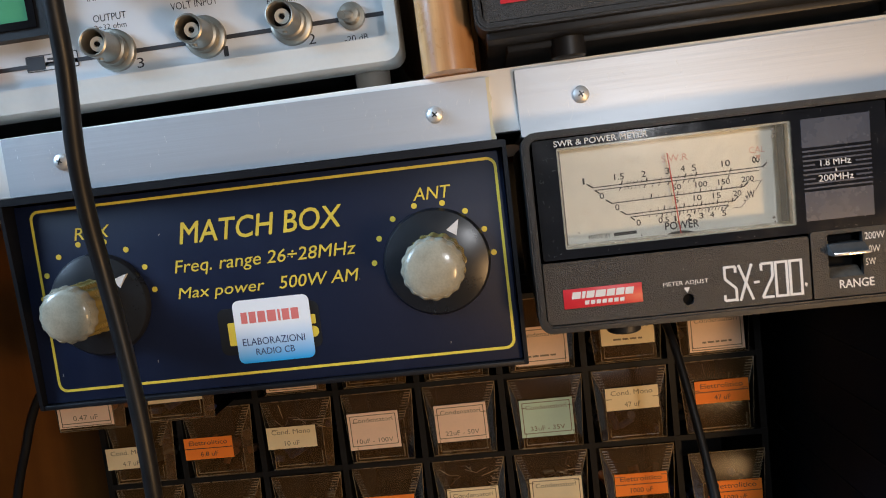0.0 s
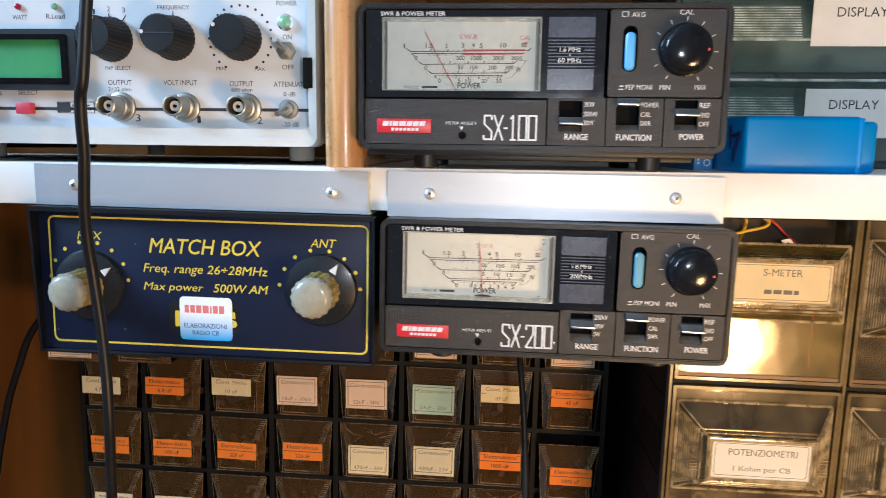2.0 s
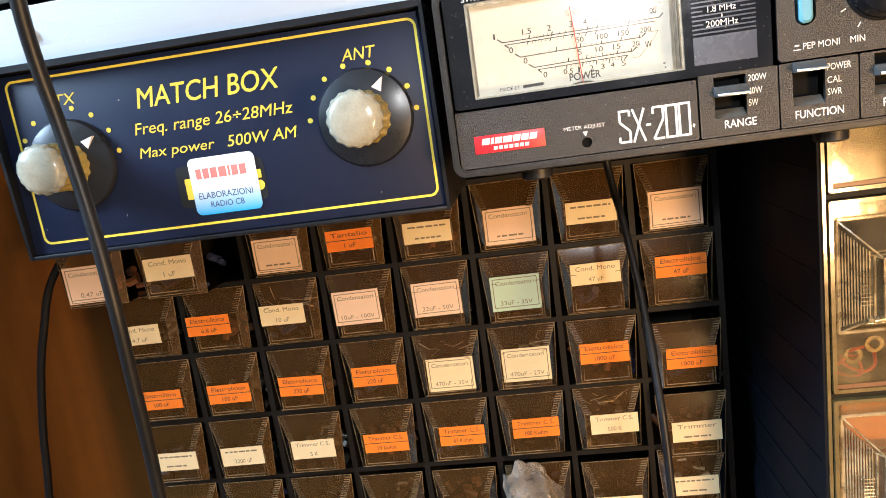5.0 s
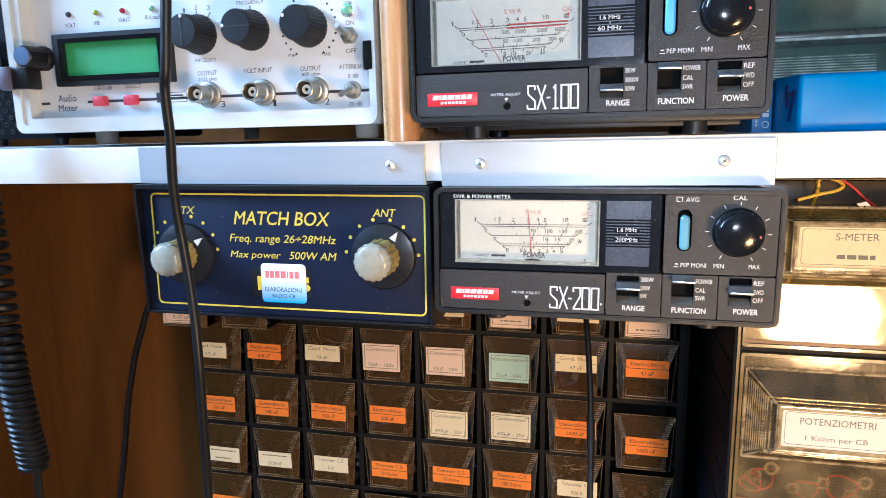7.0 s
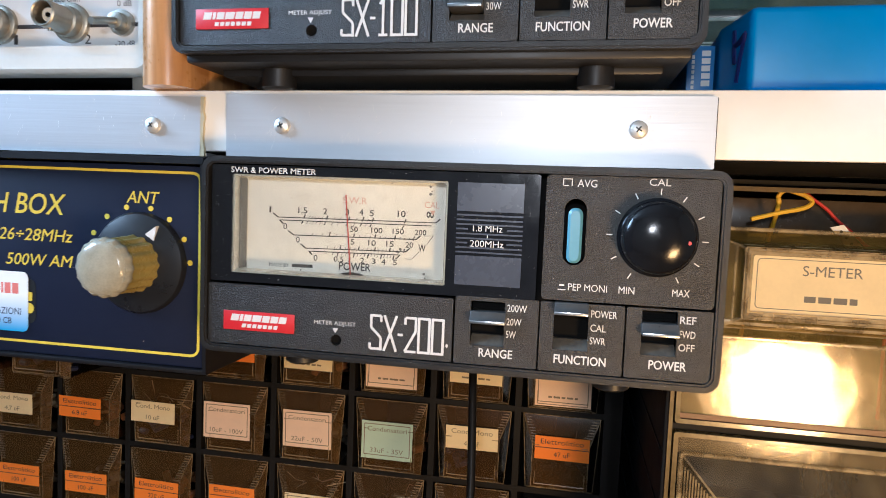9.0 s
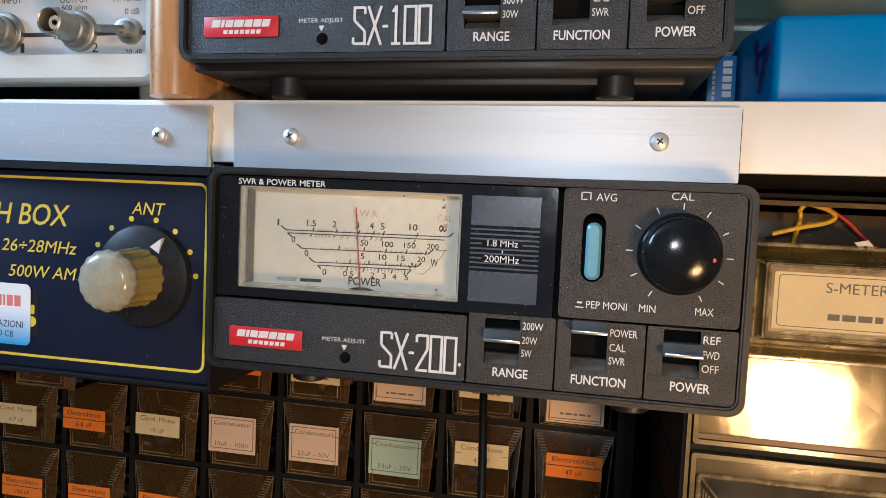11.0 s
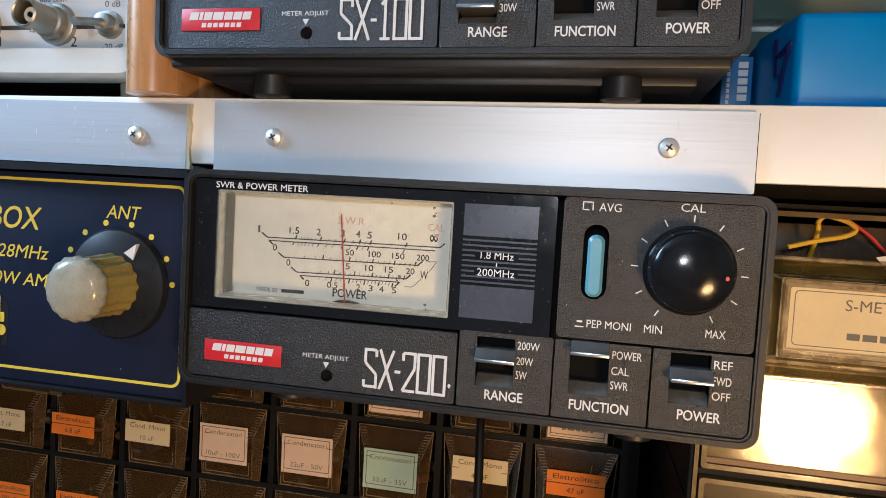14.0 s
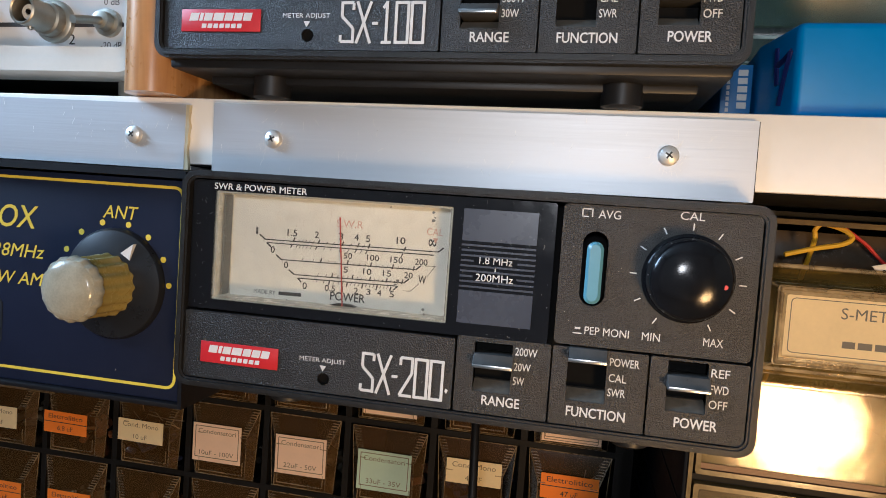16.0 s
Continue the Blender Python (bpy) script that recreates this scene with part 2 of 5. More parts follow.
FLOOR_TILE = mat("brown_floor_tile", (0.30, 0.22, 0.16), 0.4, var=0.15, scale=5)
YELLOW_WIRE = mat("yellow_wire", (0.75, 0.45, 0.02), 0.4)
RED_WIRE = mat("red_wire", (0.60, 0.03, 0.02), 0.4)
PART_BROWN = mat("component_brown", (0.16, 0.07, 0.03), 0.4, var=0.3, scale=100)
PART_BLUE = mat("component_blue", (0.02, 0.03, 0.09), 0.35, var=0.3, scale=100)


def sticker_paper():
    """White paper that shades into sky blue towards its lower edge, as printed."""
    m = mat("gradient_sticker_paper", (1, 1, 1), 0.4, var=0.03)
    nt = m.node_tree
    co, sep, r = (nt.nodes.new(k) for k in ("ShaderNodeTexCoord", "ShaderNodeSeparateXYZ", "ShaderNodeValToRGB"))
    nt.links.new(co.outputs["Generated"], sep.inputs[0])
    nt.links.new(sep.outputs["Z"], r.inputs["Fac"])
    e = r.color_ramp.elements
    e[0].position, e[0].color = 0.0, (0.02, 0.33, 0.72, 1)
    e[1].position, e[1].color = 0.62, (0.80, 0.84, 0.88, 1)
    for node in nt.nodes:
        if node.bl_idname == "ShaderNodeMix":
            nt.links.new(r.outputs[0], node.inputs[6])
    return m


STICKER = sticker_paper()

# ---- shapes (all in millimetres; front faces look along -y) ----
BASE = {}


def thing(name, base, label, category, group="", ry=0.0):
    ob = new(name)
    ob.location = Vector(base) * 0.001
    ob.rotation_euler = (0, ry, 0)
    ob.empty_display_size = 0.01
    BASE[ob] = Vector(base)
    return tagged(ob, label, category, group)


def to_mesh(name, bm, material, base, smooth=35):
    bmesh.ops.recalc_face_normals(bm, faces=bm.faces)
    for v in bm.verts:
        v.co = (v.co - base) * 0.001
    me = bpy.data.meshes.new(name)
    bm.to_mesh(me)
    bm.free()
    me.materials.append(material)
    me.polygons.foreach_set("use_smooth", [True] * len(me.polygons))
    me.set_sharp_from_angle(angle=radians(smooth))
    return me


def part(name, bm, material, parent, label="", at=(0, 0, 0), kind=""):
    """One mesh under a thing or under a part; its places are the world's, moved by at."""
    top = parent
    while top.parent:
        top = top.parent
    ob = new(name, to_mesh(name, bm, material, BASE[top] - Vector(at)))
    ob.parent = parent
    return tagged(ob, label, "", "", kind)


def solo(name, bm, material, label, category, kind="", base=None):
    """A thing, or a piece of the setting, that is one mesh."""
    base = Vector(base or (0, 0, 0))
    ob = new(name, to_mesh(name, bm, material, base))
    ob.location = base * 0.001
    BASE[ob] = base
    return tagged(ob, label, category, "", kind)


def box(bm, x0, x1, y0, y1, z0, z1, r=0.0, seg=2):
    made = bmesh.ops.create_cube(bm, size=1)["verts"]
    for v in made:
        v.co = Vector(((x0 + x1) / 2 + v.co.x * (x1 - x0), (y0 + y1) / 2 + v.co.y * (y1 - y0), (z0 + z1) / 2 + v.co.z * (z1 - z0)))
    if r:
        edges = list({e for v in made for e in v.link_edges})
        bmesh.ops.bevel(bm, geom=edges, offset=r, segments=seg, affect="EDGES", profile=0.5)
    return bm


def rrect(x0, x1, z0, z1, r, n=5):
    out = []
    for cx, cz, a in ((x1 - r, z1 - r, 0), (x0 + r, z1 - r, 90), (x0 + r, z0 + r, 180), (x1 - r, z0 + r, 270)):
        for i in range(n + 1):
            t = radians(a + 90 * i / n)
            out.append((cx + r * math.cos(t), cz + r * math.sin(t)))
    return out


def circle(cx, cz, r, n=24):
    return [(cx + r * math.cos(2 * math.pi * i / n), cz + r * math.sin(2 * math.pi * i / n)) for i in range(n)]


def prism(bm, pts, y0, y1, r=0.0):
    """A flat shape with the outline pts (x, z), from y0 in front to y1 behind; r rounds its front edge."""
    loops = [[bm.verts.new((x, y1, z)) for x, z in pts]]
    if r:
        cx, cz = sum(p[0] for p in pts) / len(pts), sum(p[1] for p in pts) / len(pts)
        wx, wz = max(abs(p[0] - cx) for p in pts), max(abs(p[1] - cz) for p in pts)
        for d, k in ((1.0, 0.0), (0.3, 0.7), (0.0, 1.0)):
            sx, sz = 1 - r * k / wx, 1 - r * k / wz
            loops.append([bm.verts.new((cx + (x - cx) * sx, y0 + r * d, cz + (z - cz) * sz)) for x, z in pts])
    else:
        loops.append([bm.verts.new((x, y0, z)) for x, z in pts])
    n = len(pts)
    for a, b in zip(loops, loops[1:]):
        for i in range(n):
            bm.faces.new((a[i], a[(i + 1) % n], b[(i + 1) % n], b[i]))
    bm.faces.new(loops[0])
    bm.faces.new(loops[-1])
    return bm


def ring(bm, outer, inner, y0, y1):
    """A frame between two outlines of as many points."""
    n = len(outer)
    f, g = ([bm.verts.new((x, y0, z)) for x, z in o] for o in (outer, inner))
    h, k = ([bm.verts.new((x, y1, z)) for x, z in o] for o in (outer, inner))
    for a, b in ((f, g), (g, k), (k, h), (h, f)):
        for i in range(n):
            bm.faces.new((a[i], a[(i + 1) % n], b[(i + 1) % n], b[i]))
    return bm


def lathe(bm, prof, cx, cz, n=32, lobes=0, deep=0.0, up=False):
    """Turns (radius, y) rows about an axis along y through (cx, cz); lobes scallops the rows. up: about z, rows (radius, z), through (cx, cz as y)."""
    loops = []
    for r, y in prof:
        loop = []
        for i in range(n):
            t = 2 * math.pi * i / n
            q = r * (1 - deep * (0.5 - 0.5 * math.cos(lobes * t))) if lobes else r
            a, b = cx + q * math.cos(t), cz + q * math.sin(t)
            loop.append(bm.verts.new((a, b, y) if up else (a, y, b)))
        loops.append(loop)
    for a, b in zip(loops, loops[1:]):
        for i in range(n):
            bm.faces.new((a[i], a[(i + 1) % n], b[(i + 1) % n], b[i]))
    bm.faces.new(loops[0])
    bm.faces.new(loops[-1])
    return bm


def smooth_path(pts, steps=8):
    pts = [Vector(p) for p in pts]
    ext = [2 * pts[0] - pts[1], *pts, 2 * pts[-1] - pts[-2]]
    out = []
    for a, b, c, d in zip(ext, ext[1:], ext[2:], ext[3:]):
        for i in range(steps):
            t = i / steps
            out.append(0.5 * (2 * b + (c - a) * t + (2 * a - 5 * b + 4 * c - d) * t * t + (3 * b - a - 3 * c + d) * t**3))
    return out + [pts[-1]]


def tube(bm, path, r, n=10):
    loops, side = [], Vector((0.31, 0.87, 0.38))
    for i, p in enumerate(path):
        way = (path[min(i + 1, len(path) - 1)] - path[max(i - 1, 0)]).normalized()
        side = (side - way * side.dot(way)).normalized()
        other = way.cross(side)
        loops.append([bm.verts.new(p + r * (side * math.cos(2 * math.pi * k / n) + other * math.sin(2 * math.pi * k / n))) for k in range(n)])
    for a, b in zip(loops, loops[1:]):
        for k in range(n):
            bm.faces.new((a[k], a[(k + 1) % n], b[(k + 1) % n], b[k]))
    bm.faces.new(loops[0])
    bm.faces.new(loops[-1])
    return bm


def stroke(bm, x0, z0, x1, z1, w, y, deep=0.08):
    d = Vector((x1 - x0, 0, z1 - z0)).normalized()
    s = Vector((-d.z, 0, d.x)) * (w / 2)
    return prism(bm, [(x0 + s.x, z0 + s.z), (x1 + s.x, z1 + s.z), (x1 - s.x, z1 - s.z), (x0 - s.x, z0 - s.z)], y - deep, y)


def letters(body, x0, x1, z0, z1, y, shear=0.0, bold=0.0, bm=None):
    """Lettering that fills the field x0..x1, z0..z1 on the plane y."""
    cu = bpy.data.curves.new("lettering", "FONT")
    cu.body, cu.shear, cu.resolution_u = body, shear, 3
    ob = bpy.data.objects.new("lettering", cu)
    me = bpy.data.meshes.new_from_object(ob)
    xs, zs = [v.co.x for v in me.vertices], [v.co.y for v in me.vertices]
    a, b, c, d = min(xs), max(xs), min(zs), max(zs)
    for v in me.vertices:
        v.co = (x0 + (v.co.x - a) / (b - a) * (x1 - x0), y, z0 + (v.co.y - c) / (d - c) * (z1 - z0))
    bm = bm or bmesh.new()
    bm.from_mesh(me)
    step = bold * (z1 - z0) / (d - c)
    for k, (dx, dz) in enumerate(((step, 0), (-step, 0), (0, step), (0, -step)) if bold else ()):  # heavier strokes, in thin layers
        for v in me.vertices:
            v.co = (v.co.x + dx, y - 0.004 * (k + 1), v.co.z + dz)
        bm.from_mesh(me)
        for v in me.vertices:
            v.co = (v.co.x - dx, y, v.co.z - dz)
    bpy.data.objects.remove(ob)
    bpy.data.meshes.remove(me)
    bpy.data.curves.remove(cu)
    return bm


def write(parent, body, cx, cz, w, h, y, material, at=(0, 0, 0), shear=0.0, bold=0.0, label=""):
    return part("lettering", letters(body, cx - w / 2, cx + w / 2, cz - h / 2, cz + h / 2, y, shear, bold), material, parent, label, at)


def B():
    return bmesh.new()

# ---- the room ----
LEAN = -0.0115  # the shelf rises a little to the right


def shelf_z(x):
    return 1086.3 + 0.0115 * x


solo("floor", box(B(), -1700, 1700, -2300, 420, -160, -60), FLOOR_TILE, "brown tiled floor of the room", "floor", "structure")
solo("ceiling", box(B(), -1700, 1700, -2300, 420, 2400, 2480), CEILING_PAINT, "plain white ceiling", "ceiling", "structure")
solo("wall_north", box(B(), -1700, 1700, 320, 420, -60, 2400), WALL_PAINT, "cream wall behind the shelf", "wall", "structure")
solo("wall_south", box(B(), -1700, 1700, -2300, -2200, -60, 2400), WALL_PAINT, "cream wall", "wall", "structure")
solo("wall_east", box(B(), 1600, 1700, -2200, 320, -60, 2400), WALL_PAINT, "cream wall", "wall", "structure")
bm = B()
for y0, y1, z0, z1 in ((-2200, -920, -60, 2400), (-200, 320, -60, 2400), (-920, -200, -60, 1590), (-920, -200, 2335, 2400)):
    box(bm, -1700, -1600, y0, y1, z0, z1)
solo("wall_west", bm, WALL_PAINT, "cream wall with a window opening", "wall", "structure")
solo("back_panel", box(B(), -760, 760, 302, 318, 620, 1700), BROWN_WOOD, "brown wood veneer panel behind the shelf", "panel", "structure")
solo("desk_top", box(B(), -900, 900, -80, 318, 580, 612, 3), DESK_WOOD, "brown veneered desk top under the cabinets", "desk", "structure")
for sx in (-860, 830):
    solo("desk_side", box(B(), sx, sx + 30, -60, 310, -60, 579, 2), DESK_WOOD, "brown veneered side of the desk", "desk", "structure")
shelf = solo("shelf", box(B(), -700, 700, 13.6, 301, 1066.3, 1086.3, 0.6), SHELF_WHITE, "white laminated shelf board with a plain front edge", "shelf", "structure", (0, 0, 1086.3))
# near-black sheet added below the front part of the white board
part("underside", box(B(), -700, 700, 14.6, 97, 1065.9, 1066.6), BLACK_MATT, shelf, "near-black sheet under the front of the shelf")
shelf.rotation_euler = (0, LEAN, 0)
for sx in (-730, 702):
    solo("shelf_side", box(B(), sx, sx + 28, 16, 301, 613, 1690, 1), BROWN_WOOD, "brown wood upright that carries the shelf", "shelf", "structure")
bm = B()
prism(bm, [(-27.5 + 8.5 + 8.5 * math.cos(radians(a)), 12.0 - 8.5 * math.sin(radians(a))) for a in range(0, 181, 15)][::-1] + [(-27.5, 296), (-10.5, 296)], 1086.3, 1690)
for v in bm.verts:  # the outline was drawn in plan: stand it up
    v.co = Vector((v.co.x, v.co.z, v.co.y))
divider = solo("wooden_divider", bm, HONEY_WOOD, "varnished honey wood divider board with rounded front edge", "divider", "", (-19, 100, shelf_z(-19) + 0.2))
divider.rotation_euler = (0, LEAN, 0)


# ---- aluminium brackets ----
def cross_screw(parent, x, z, y, r=2.7):
    s = part("screw", lathe(B(), [(r, y), (r, y - 0.4), (r * 0.86, y - 1.2), (r * 0.5, y - 1.75), (0.1, y - 1.9)], x, z, 24), SCREW_STEEL, parent, "domed steel screw")
    bm = B()
    t = random.uniform(0.2, 1.2)
    for a in (t, t + math.pi / 2):
        stroke(bm, x - 1.05 * math.cos(a), z - 1.05 * math.sin(a), x + 1.05 * math.cos(a), z + 1.05 * math.sin(a), 0.45, y - 1.86, 0.12)
    part("cross_slot", bm, SLOT_GREY, s)


def bracket(x0, x1, z0, z1, screws, ry, notch=0.0):
    th = thing("aluminium_bracket", ((x0 + x1) / 2, 12.8, z0), "scratched aluminium angle bracket screwed to the shelf edge", "bracket", "brackets under the shelf", ry)
    bm = prism(B(), rrect(x0, x1 - notch, z0, z1, 0.3, 1), 12.0, 13.4)
    part("front_leaf", bm, ALU, th)
    part("lower_leaf", box(B(), x0, x1, 13.5, 62, z0, z0 + 1.2), ALU, th)
    if notch:  # sawn, ragged end
        pts = [(x1 - notch, z0)] + [(x1 - notch + notch * random.uniform(0.3, 1), z0 + (z1 - z0) * k / 9) for k in range(10)] + [(x1 - notch, z1)]
        part("sawn_end", prism(B(), pts, 12.1, 13.4), mat("raw_aluminium_burr", (0.62, 0.54, 0.36), 0.5, 0.6), th)
    for x, z in screws:
        cross_screw(th, x, z, 12.0)
    bm = B()
    rnd = random.Random(int(x1) + 5)
    for _ in range(80):
        x, z, a, l = rnd.uniform(x0 + 3, x1 - 4), rnd.uniform(z0 + 2, z1 - 2), rnd.gauss(1.5, 0.5), rnd.uniform(0.6, 2.8)
        if rnd.random() < 0.5:
            stroke(bm, x, z, min(x + l * math.cos(a), x1 - 1.5), min(max(z + l * math.sin(a), z0 + 0.5), z1 - 0.5), rnd.choice((0.06, 0.08, 0.12)), 11.99, 0.02)
    for x, z in screws:  # slips of the screwdriver round each screw
        for _ in range(22):
            a, r, l = rnd.uniform(0, 6.28), rnd.uniform(3.0, 4.6), rnd.uniform(0.5, 2.2)
            d = a + rnd.choice((0.0, 0.3, 1.5))
            stroke(bm, x + r * math.cos(a), z + r * math.sin(a), x + r * math.cos(a) + l * math.cos(d), z + r * math.sin(a) + l * math.sin(d), 0.09, 11.99, 0.02)
    part("scratches", bm, WHITE_INK, th, kind="stuff")
    # black strip in place of the shadow beside the proud leaf
    if not notch:
        part("end_shadow", box(B(), x1 + 0.02, x1 + 0.38, 12.9, 13.56, z0 + 1.8, z1 - 0.2), BLACK_MATT, th, "thin black strip painted in as the shadow at the bracket's end")
    return th


bracket(-169.5, -6.6, 1064.4, 1083.9, ((-149.5, 1074.2), (-25.2, 1074.2)), 0.0, 1.6)
bracket(1.2, 153.0, 1064.6, 1085.4, ((20.8, 1075.4), (131.5, 1075.6)), -0.008)


# ---- the two power meters ----
def knob_ticks(cx, cz, r0, r1, angles, w, y):
    bm = B()
    for a in angles:
        c, s = math.cos(radians(a)), math.sin(radians(a))
        stroke(bm, cx + r0 * c, cz + r0 * s, cx + r1 * c, cz + r1 * s, w, y)
    return bm


def power_meter(base, ry, model, band, ranges, rows, slider, lever_rows, needle, high):
    th = thing("power_meter", (base[0] + 78, base[1] + 50, base[2] - (8.2 if "three" in high else 5)), f"dark grey plastic power meter {high}", "power meter", "power meters", ry)
    at = base

    def add(name, bm, material, parent=th, label="", kind=""):
        return part(name, bm, material, parent, label, at, kind)

    def say(body, cx, cz, w, h, material=WHITE_INK, y=-0.06, parent=th, bold=0.0):
        return write(parent, body, cx, cz, w, h, y, material, at, bold=bold)

    H = 61.2
    drop = 8.4 if "three" in high else 5.2  # height of the feet
    add("case", prism(B(), rrect(1.5, 154.5, 1.2, H - 1, 4), 10.6, 103), METER_GREY, label="dark grey ribbed plastic case")
    add("base_plate", box(B(), 10, 146, 9, 96, -1.4, 2, 0.5) if drop < 6 else box(box(B(), 3, 153, 2.5, 99, -2.2, 2, 0.8), 9, 147, 14, 94, -4.4, -1.0, 0.8), BLACK)
    for x in (28, 128):
        for y in (16, 88):
            add("foot", lathe(B(), [(5.5, -0.8), (5.5, 0.6 - drop), (4.6, -drop), (0.1, -drop)], x, y, 20, up=True), BLACK)
    bm = ring(B(), rrect(0, 156, 0, H, 4.2), rrect(2.3, 153.7, 2.3, H - 2.2, 2.6), -0.7, 12)
    bezel = add("front_bezel", bm, BEZEL_GREY)
    add("bezel_lip", ring(B(), rrect(0.7, 155.3, 0.7, H - 0.7, 3.8), rrect(1.7, 154.3, 1.7, H - 1.6, 3.0), -1.15, -0.6), BEZEL_GREY, bezel)
    add("backing", prism(B(), rrect(2, 154, 2, H - 2, 2), 9.7, 10.6), BLACK_MATT)
    # display with its window
    win = (10.2, 78.0, 25.2, 55.8)
    disp = add("display_panel", ring(B(), rrect(3.2, 104.6, 22.4, 58.6, 0.8), rrect(*win, 0.5), -0.02, 1.3), BLACK_GLOSS, label="glossy black acrylic panel")
    inner = add("window_housing", ring(B(), rrect(*win, 0.5), rrect(win[0] + 0.6, win[1] - 0.6, win[2] + 0.5, win[3] - 0.5, 0.4), 0.6, 9), WINDOW_WALL)
    bm = B()
    for x in (win[0] + 1.05, win[1] - 1.05):
        box(bm, x - 0.14, x + 0.14, 3.0, 7.4, win[2] + 1, win[3] - 1)
        for k in range(56):
            z = win[2] + 1.2 + k * 0.5
            box(bm, x - 0.3, x + 0.3, 3.9, 6.4, z, z + 0.26)
    add("rib_strip", bm, STRIP_GREY, inner, kind="stuff")
    plate = add("scale_plate", box(B(), win[0], win[1], 9.0, 9.6, win[2], win[3]), CREAM_SCALE, label="aged cream scale card")
    y = 8.93
    # four scales, one under another
    ink, redline = B(), B()
    lines = ((21.2, 42.7, 73.0, 43.2, 45.3), (26.6, 37.2, 67.0, 37.8, 40.0), (30.8, 33.2, 63.8, 33.8, 36.0))
    for x0, z0, x1, z1, _ in lines:
        stroke(ink, x0, z0, x1, z1, 0.28, y)
        stroke(ink, x0 - 1.7, z0 + 1.3, x0 + 0.1, z0, 0.4, y)
        stroke(ink, x1 - 0.1, z1, x1 + 1.2, z1 + 1.2, 0.4, y)
    stroke(ink, 21.8, 41.8, 71.6, 42.2, 0.28, y)
    stroke(ink, 32.0, 32.3, 61.9, 32.7, 0.28, y)
    stroke(ink, 21.8, 41.8, 23.2, 40.7, 0.4, y)
    stroke(ink, 32.0, 32.3, 33.2, 31.2, 0.4, y)
    stroke(ink, 61.9, 32.7, 60.6, 31.4, 0.35, y)
    if "three" in high:
        stroke(redline, 44.4, 43.3, 71.5, 43.5, 0.55, y - 0.02)
        stroke(redline, 44.4, 41.6, 71.0, 41.9, 0.55, y - 0.02)
    for x, big in ((30.0, 1), (31.6, 0), (32.6, 0), (33.6, 0), (34.7, 0), (36.0, 0), (37.6, 1), (40.0, 0), (42.0, 0), (44.8, 1), (47.2, 0), (49.4, 1), (51.0, 0), (52.6, 1), (63.0, 1)):
        stroke(ink, x, 42.6, x + 0.5, 43.9 if big else 43.5, 0.38 if big else 0.16, y)
        stroke(ink, x - 0.2, 41.9, x - 0.7, 40.9, 0.3 if big else 0.14, y)
    for n, (x0, x1, z, s) in enumerate(((33, 66, 37.4, 1), (38, 63, 33.4, 1), (38, 60, 32.4, -1))):
        for k in range(19):
            u = k / 18
            x = x0 + (x1 - x0) * u**0.8
            stroke(ink, x, z, x + (0.3 if s > 0 else -0.3), z + s * (1.3 if k % 4 == 2 else 0.8), 0.36 if k % 4 == 2 else 0.14, y)
    stroke(ink, 69.4, 39.0, 72.4, 39.2, 0.14, y)
    stroke(ink, 72.2, 39.2, 70.2, 36.2, 0.14, y)
    stroke(ink, 63.4, 31.6, 65.6, 31.6, 0.14, y)
    stroke(ink, 65.6, 31.6, 68.0, 34.0, 0.14, y)
    add("scale_lines", ink, DARK_INK, plate, kind="stuff")
    if "three" in high:
        add("red_line", redline, RED_INK, plate)
    else:
        redline.free()
    for body, x, z in (("1", 18.6, 45.0), ("1.5", 29.6, 45.2), ("2", 37.1, 45.2), ("3", 44.4, 45.3), ("4", 49.0, 45.4), ("5", 52.4, 45.3), ("10", 62.0, 45.5), ("\u221e", 71.0, 45.6), ("0", 23.8, 39.9), ("0", 28.2, 35.8), ("0", 34.3, 30.3)):
        w = 0.55 if body == "1" else 1.25 * len(body) + (0.9 if body == "\u221e" else 0)
        say(body, x, z, w if body != "1.5" else 3.0, 1.9, DARK_INK, y - 0.02, plate, 0.012)
    for (body, x), z in rows:
        say(body, x, z, 0.55 if body == "1" else 1.15 * len(body) - (0.4 if "." in body else 0) + 0.1, 1.7, DARK_INK, y - 0.02, plate, 0.012)
    say("W", 68.8, 35.2, 2.2, 2.2, DARK_INK, y - 0.02, plate, 0.012)
    say("POWER", 47.4, 28.2, 10.3, 2.4, DARK_INK, y - 0.02, plate, 0.014)
    red = RED_INK if "three" in high else FADED_RED
    say("S.W.R", 46.8, 49.0, 7.9, 2.1, red, y - 0.02, plate, 0.0)
    say("CAL", 71.5, 48.6, 4.6, 2.0, red, y - 0.02, plate, 0.0)
    add("calibration_mark", prism(B(), [(71.0, 46.9), (72.6, 46.9), (71.8, 45.4)], y - 0.05, y), red, plate)
    say("MADE BY", 22.0, 27.4, 6.8, 1.2, DARK_INK, y - 0.02, plate, 0.0)
    add("printed_bar", stroke(B(), 26.4, 27.4, 33.4, 27.5, 1.0, y), DARK_INK, plate)
    bm = B()
    stroke(bm, needle[0], 50.7, needle[1], 24.6, 0.3, 7.6, 0.3)
    add("needle", bm, RED_INK, label="thin red needle")
    add("needle_hub", prism(B(), [(needle[1] + 4.6 * math.cos(radians(a)), win[2] - 0.2 + 1.4 * math.sin(radians(a))) for a in range(0, 181, 20)], 7.4, 9), BLACK)
    add("window_cover", box(B(), win[0] + 0.1, win[1] - 0.1, 0.05, 0.55, win[2] + 0.1, win[3] - 0.1), COVER, label="scratched clear window cover")
    bm, rnd = B(), random.Random(len(high) + 4)
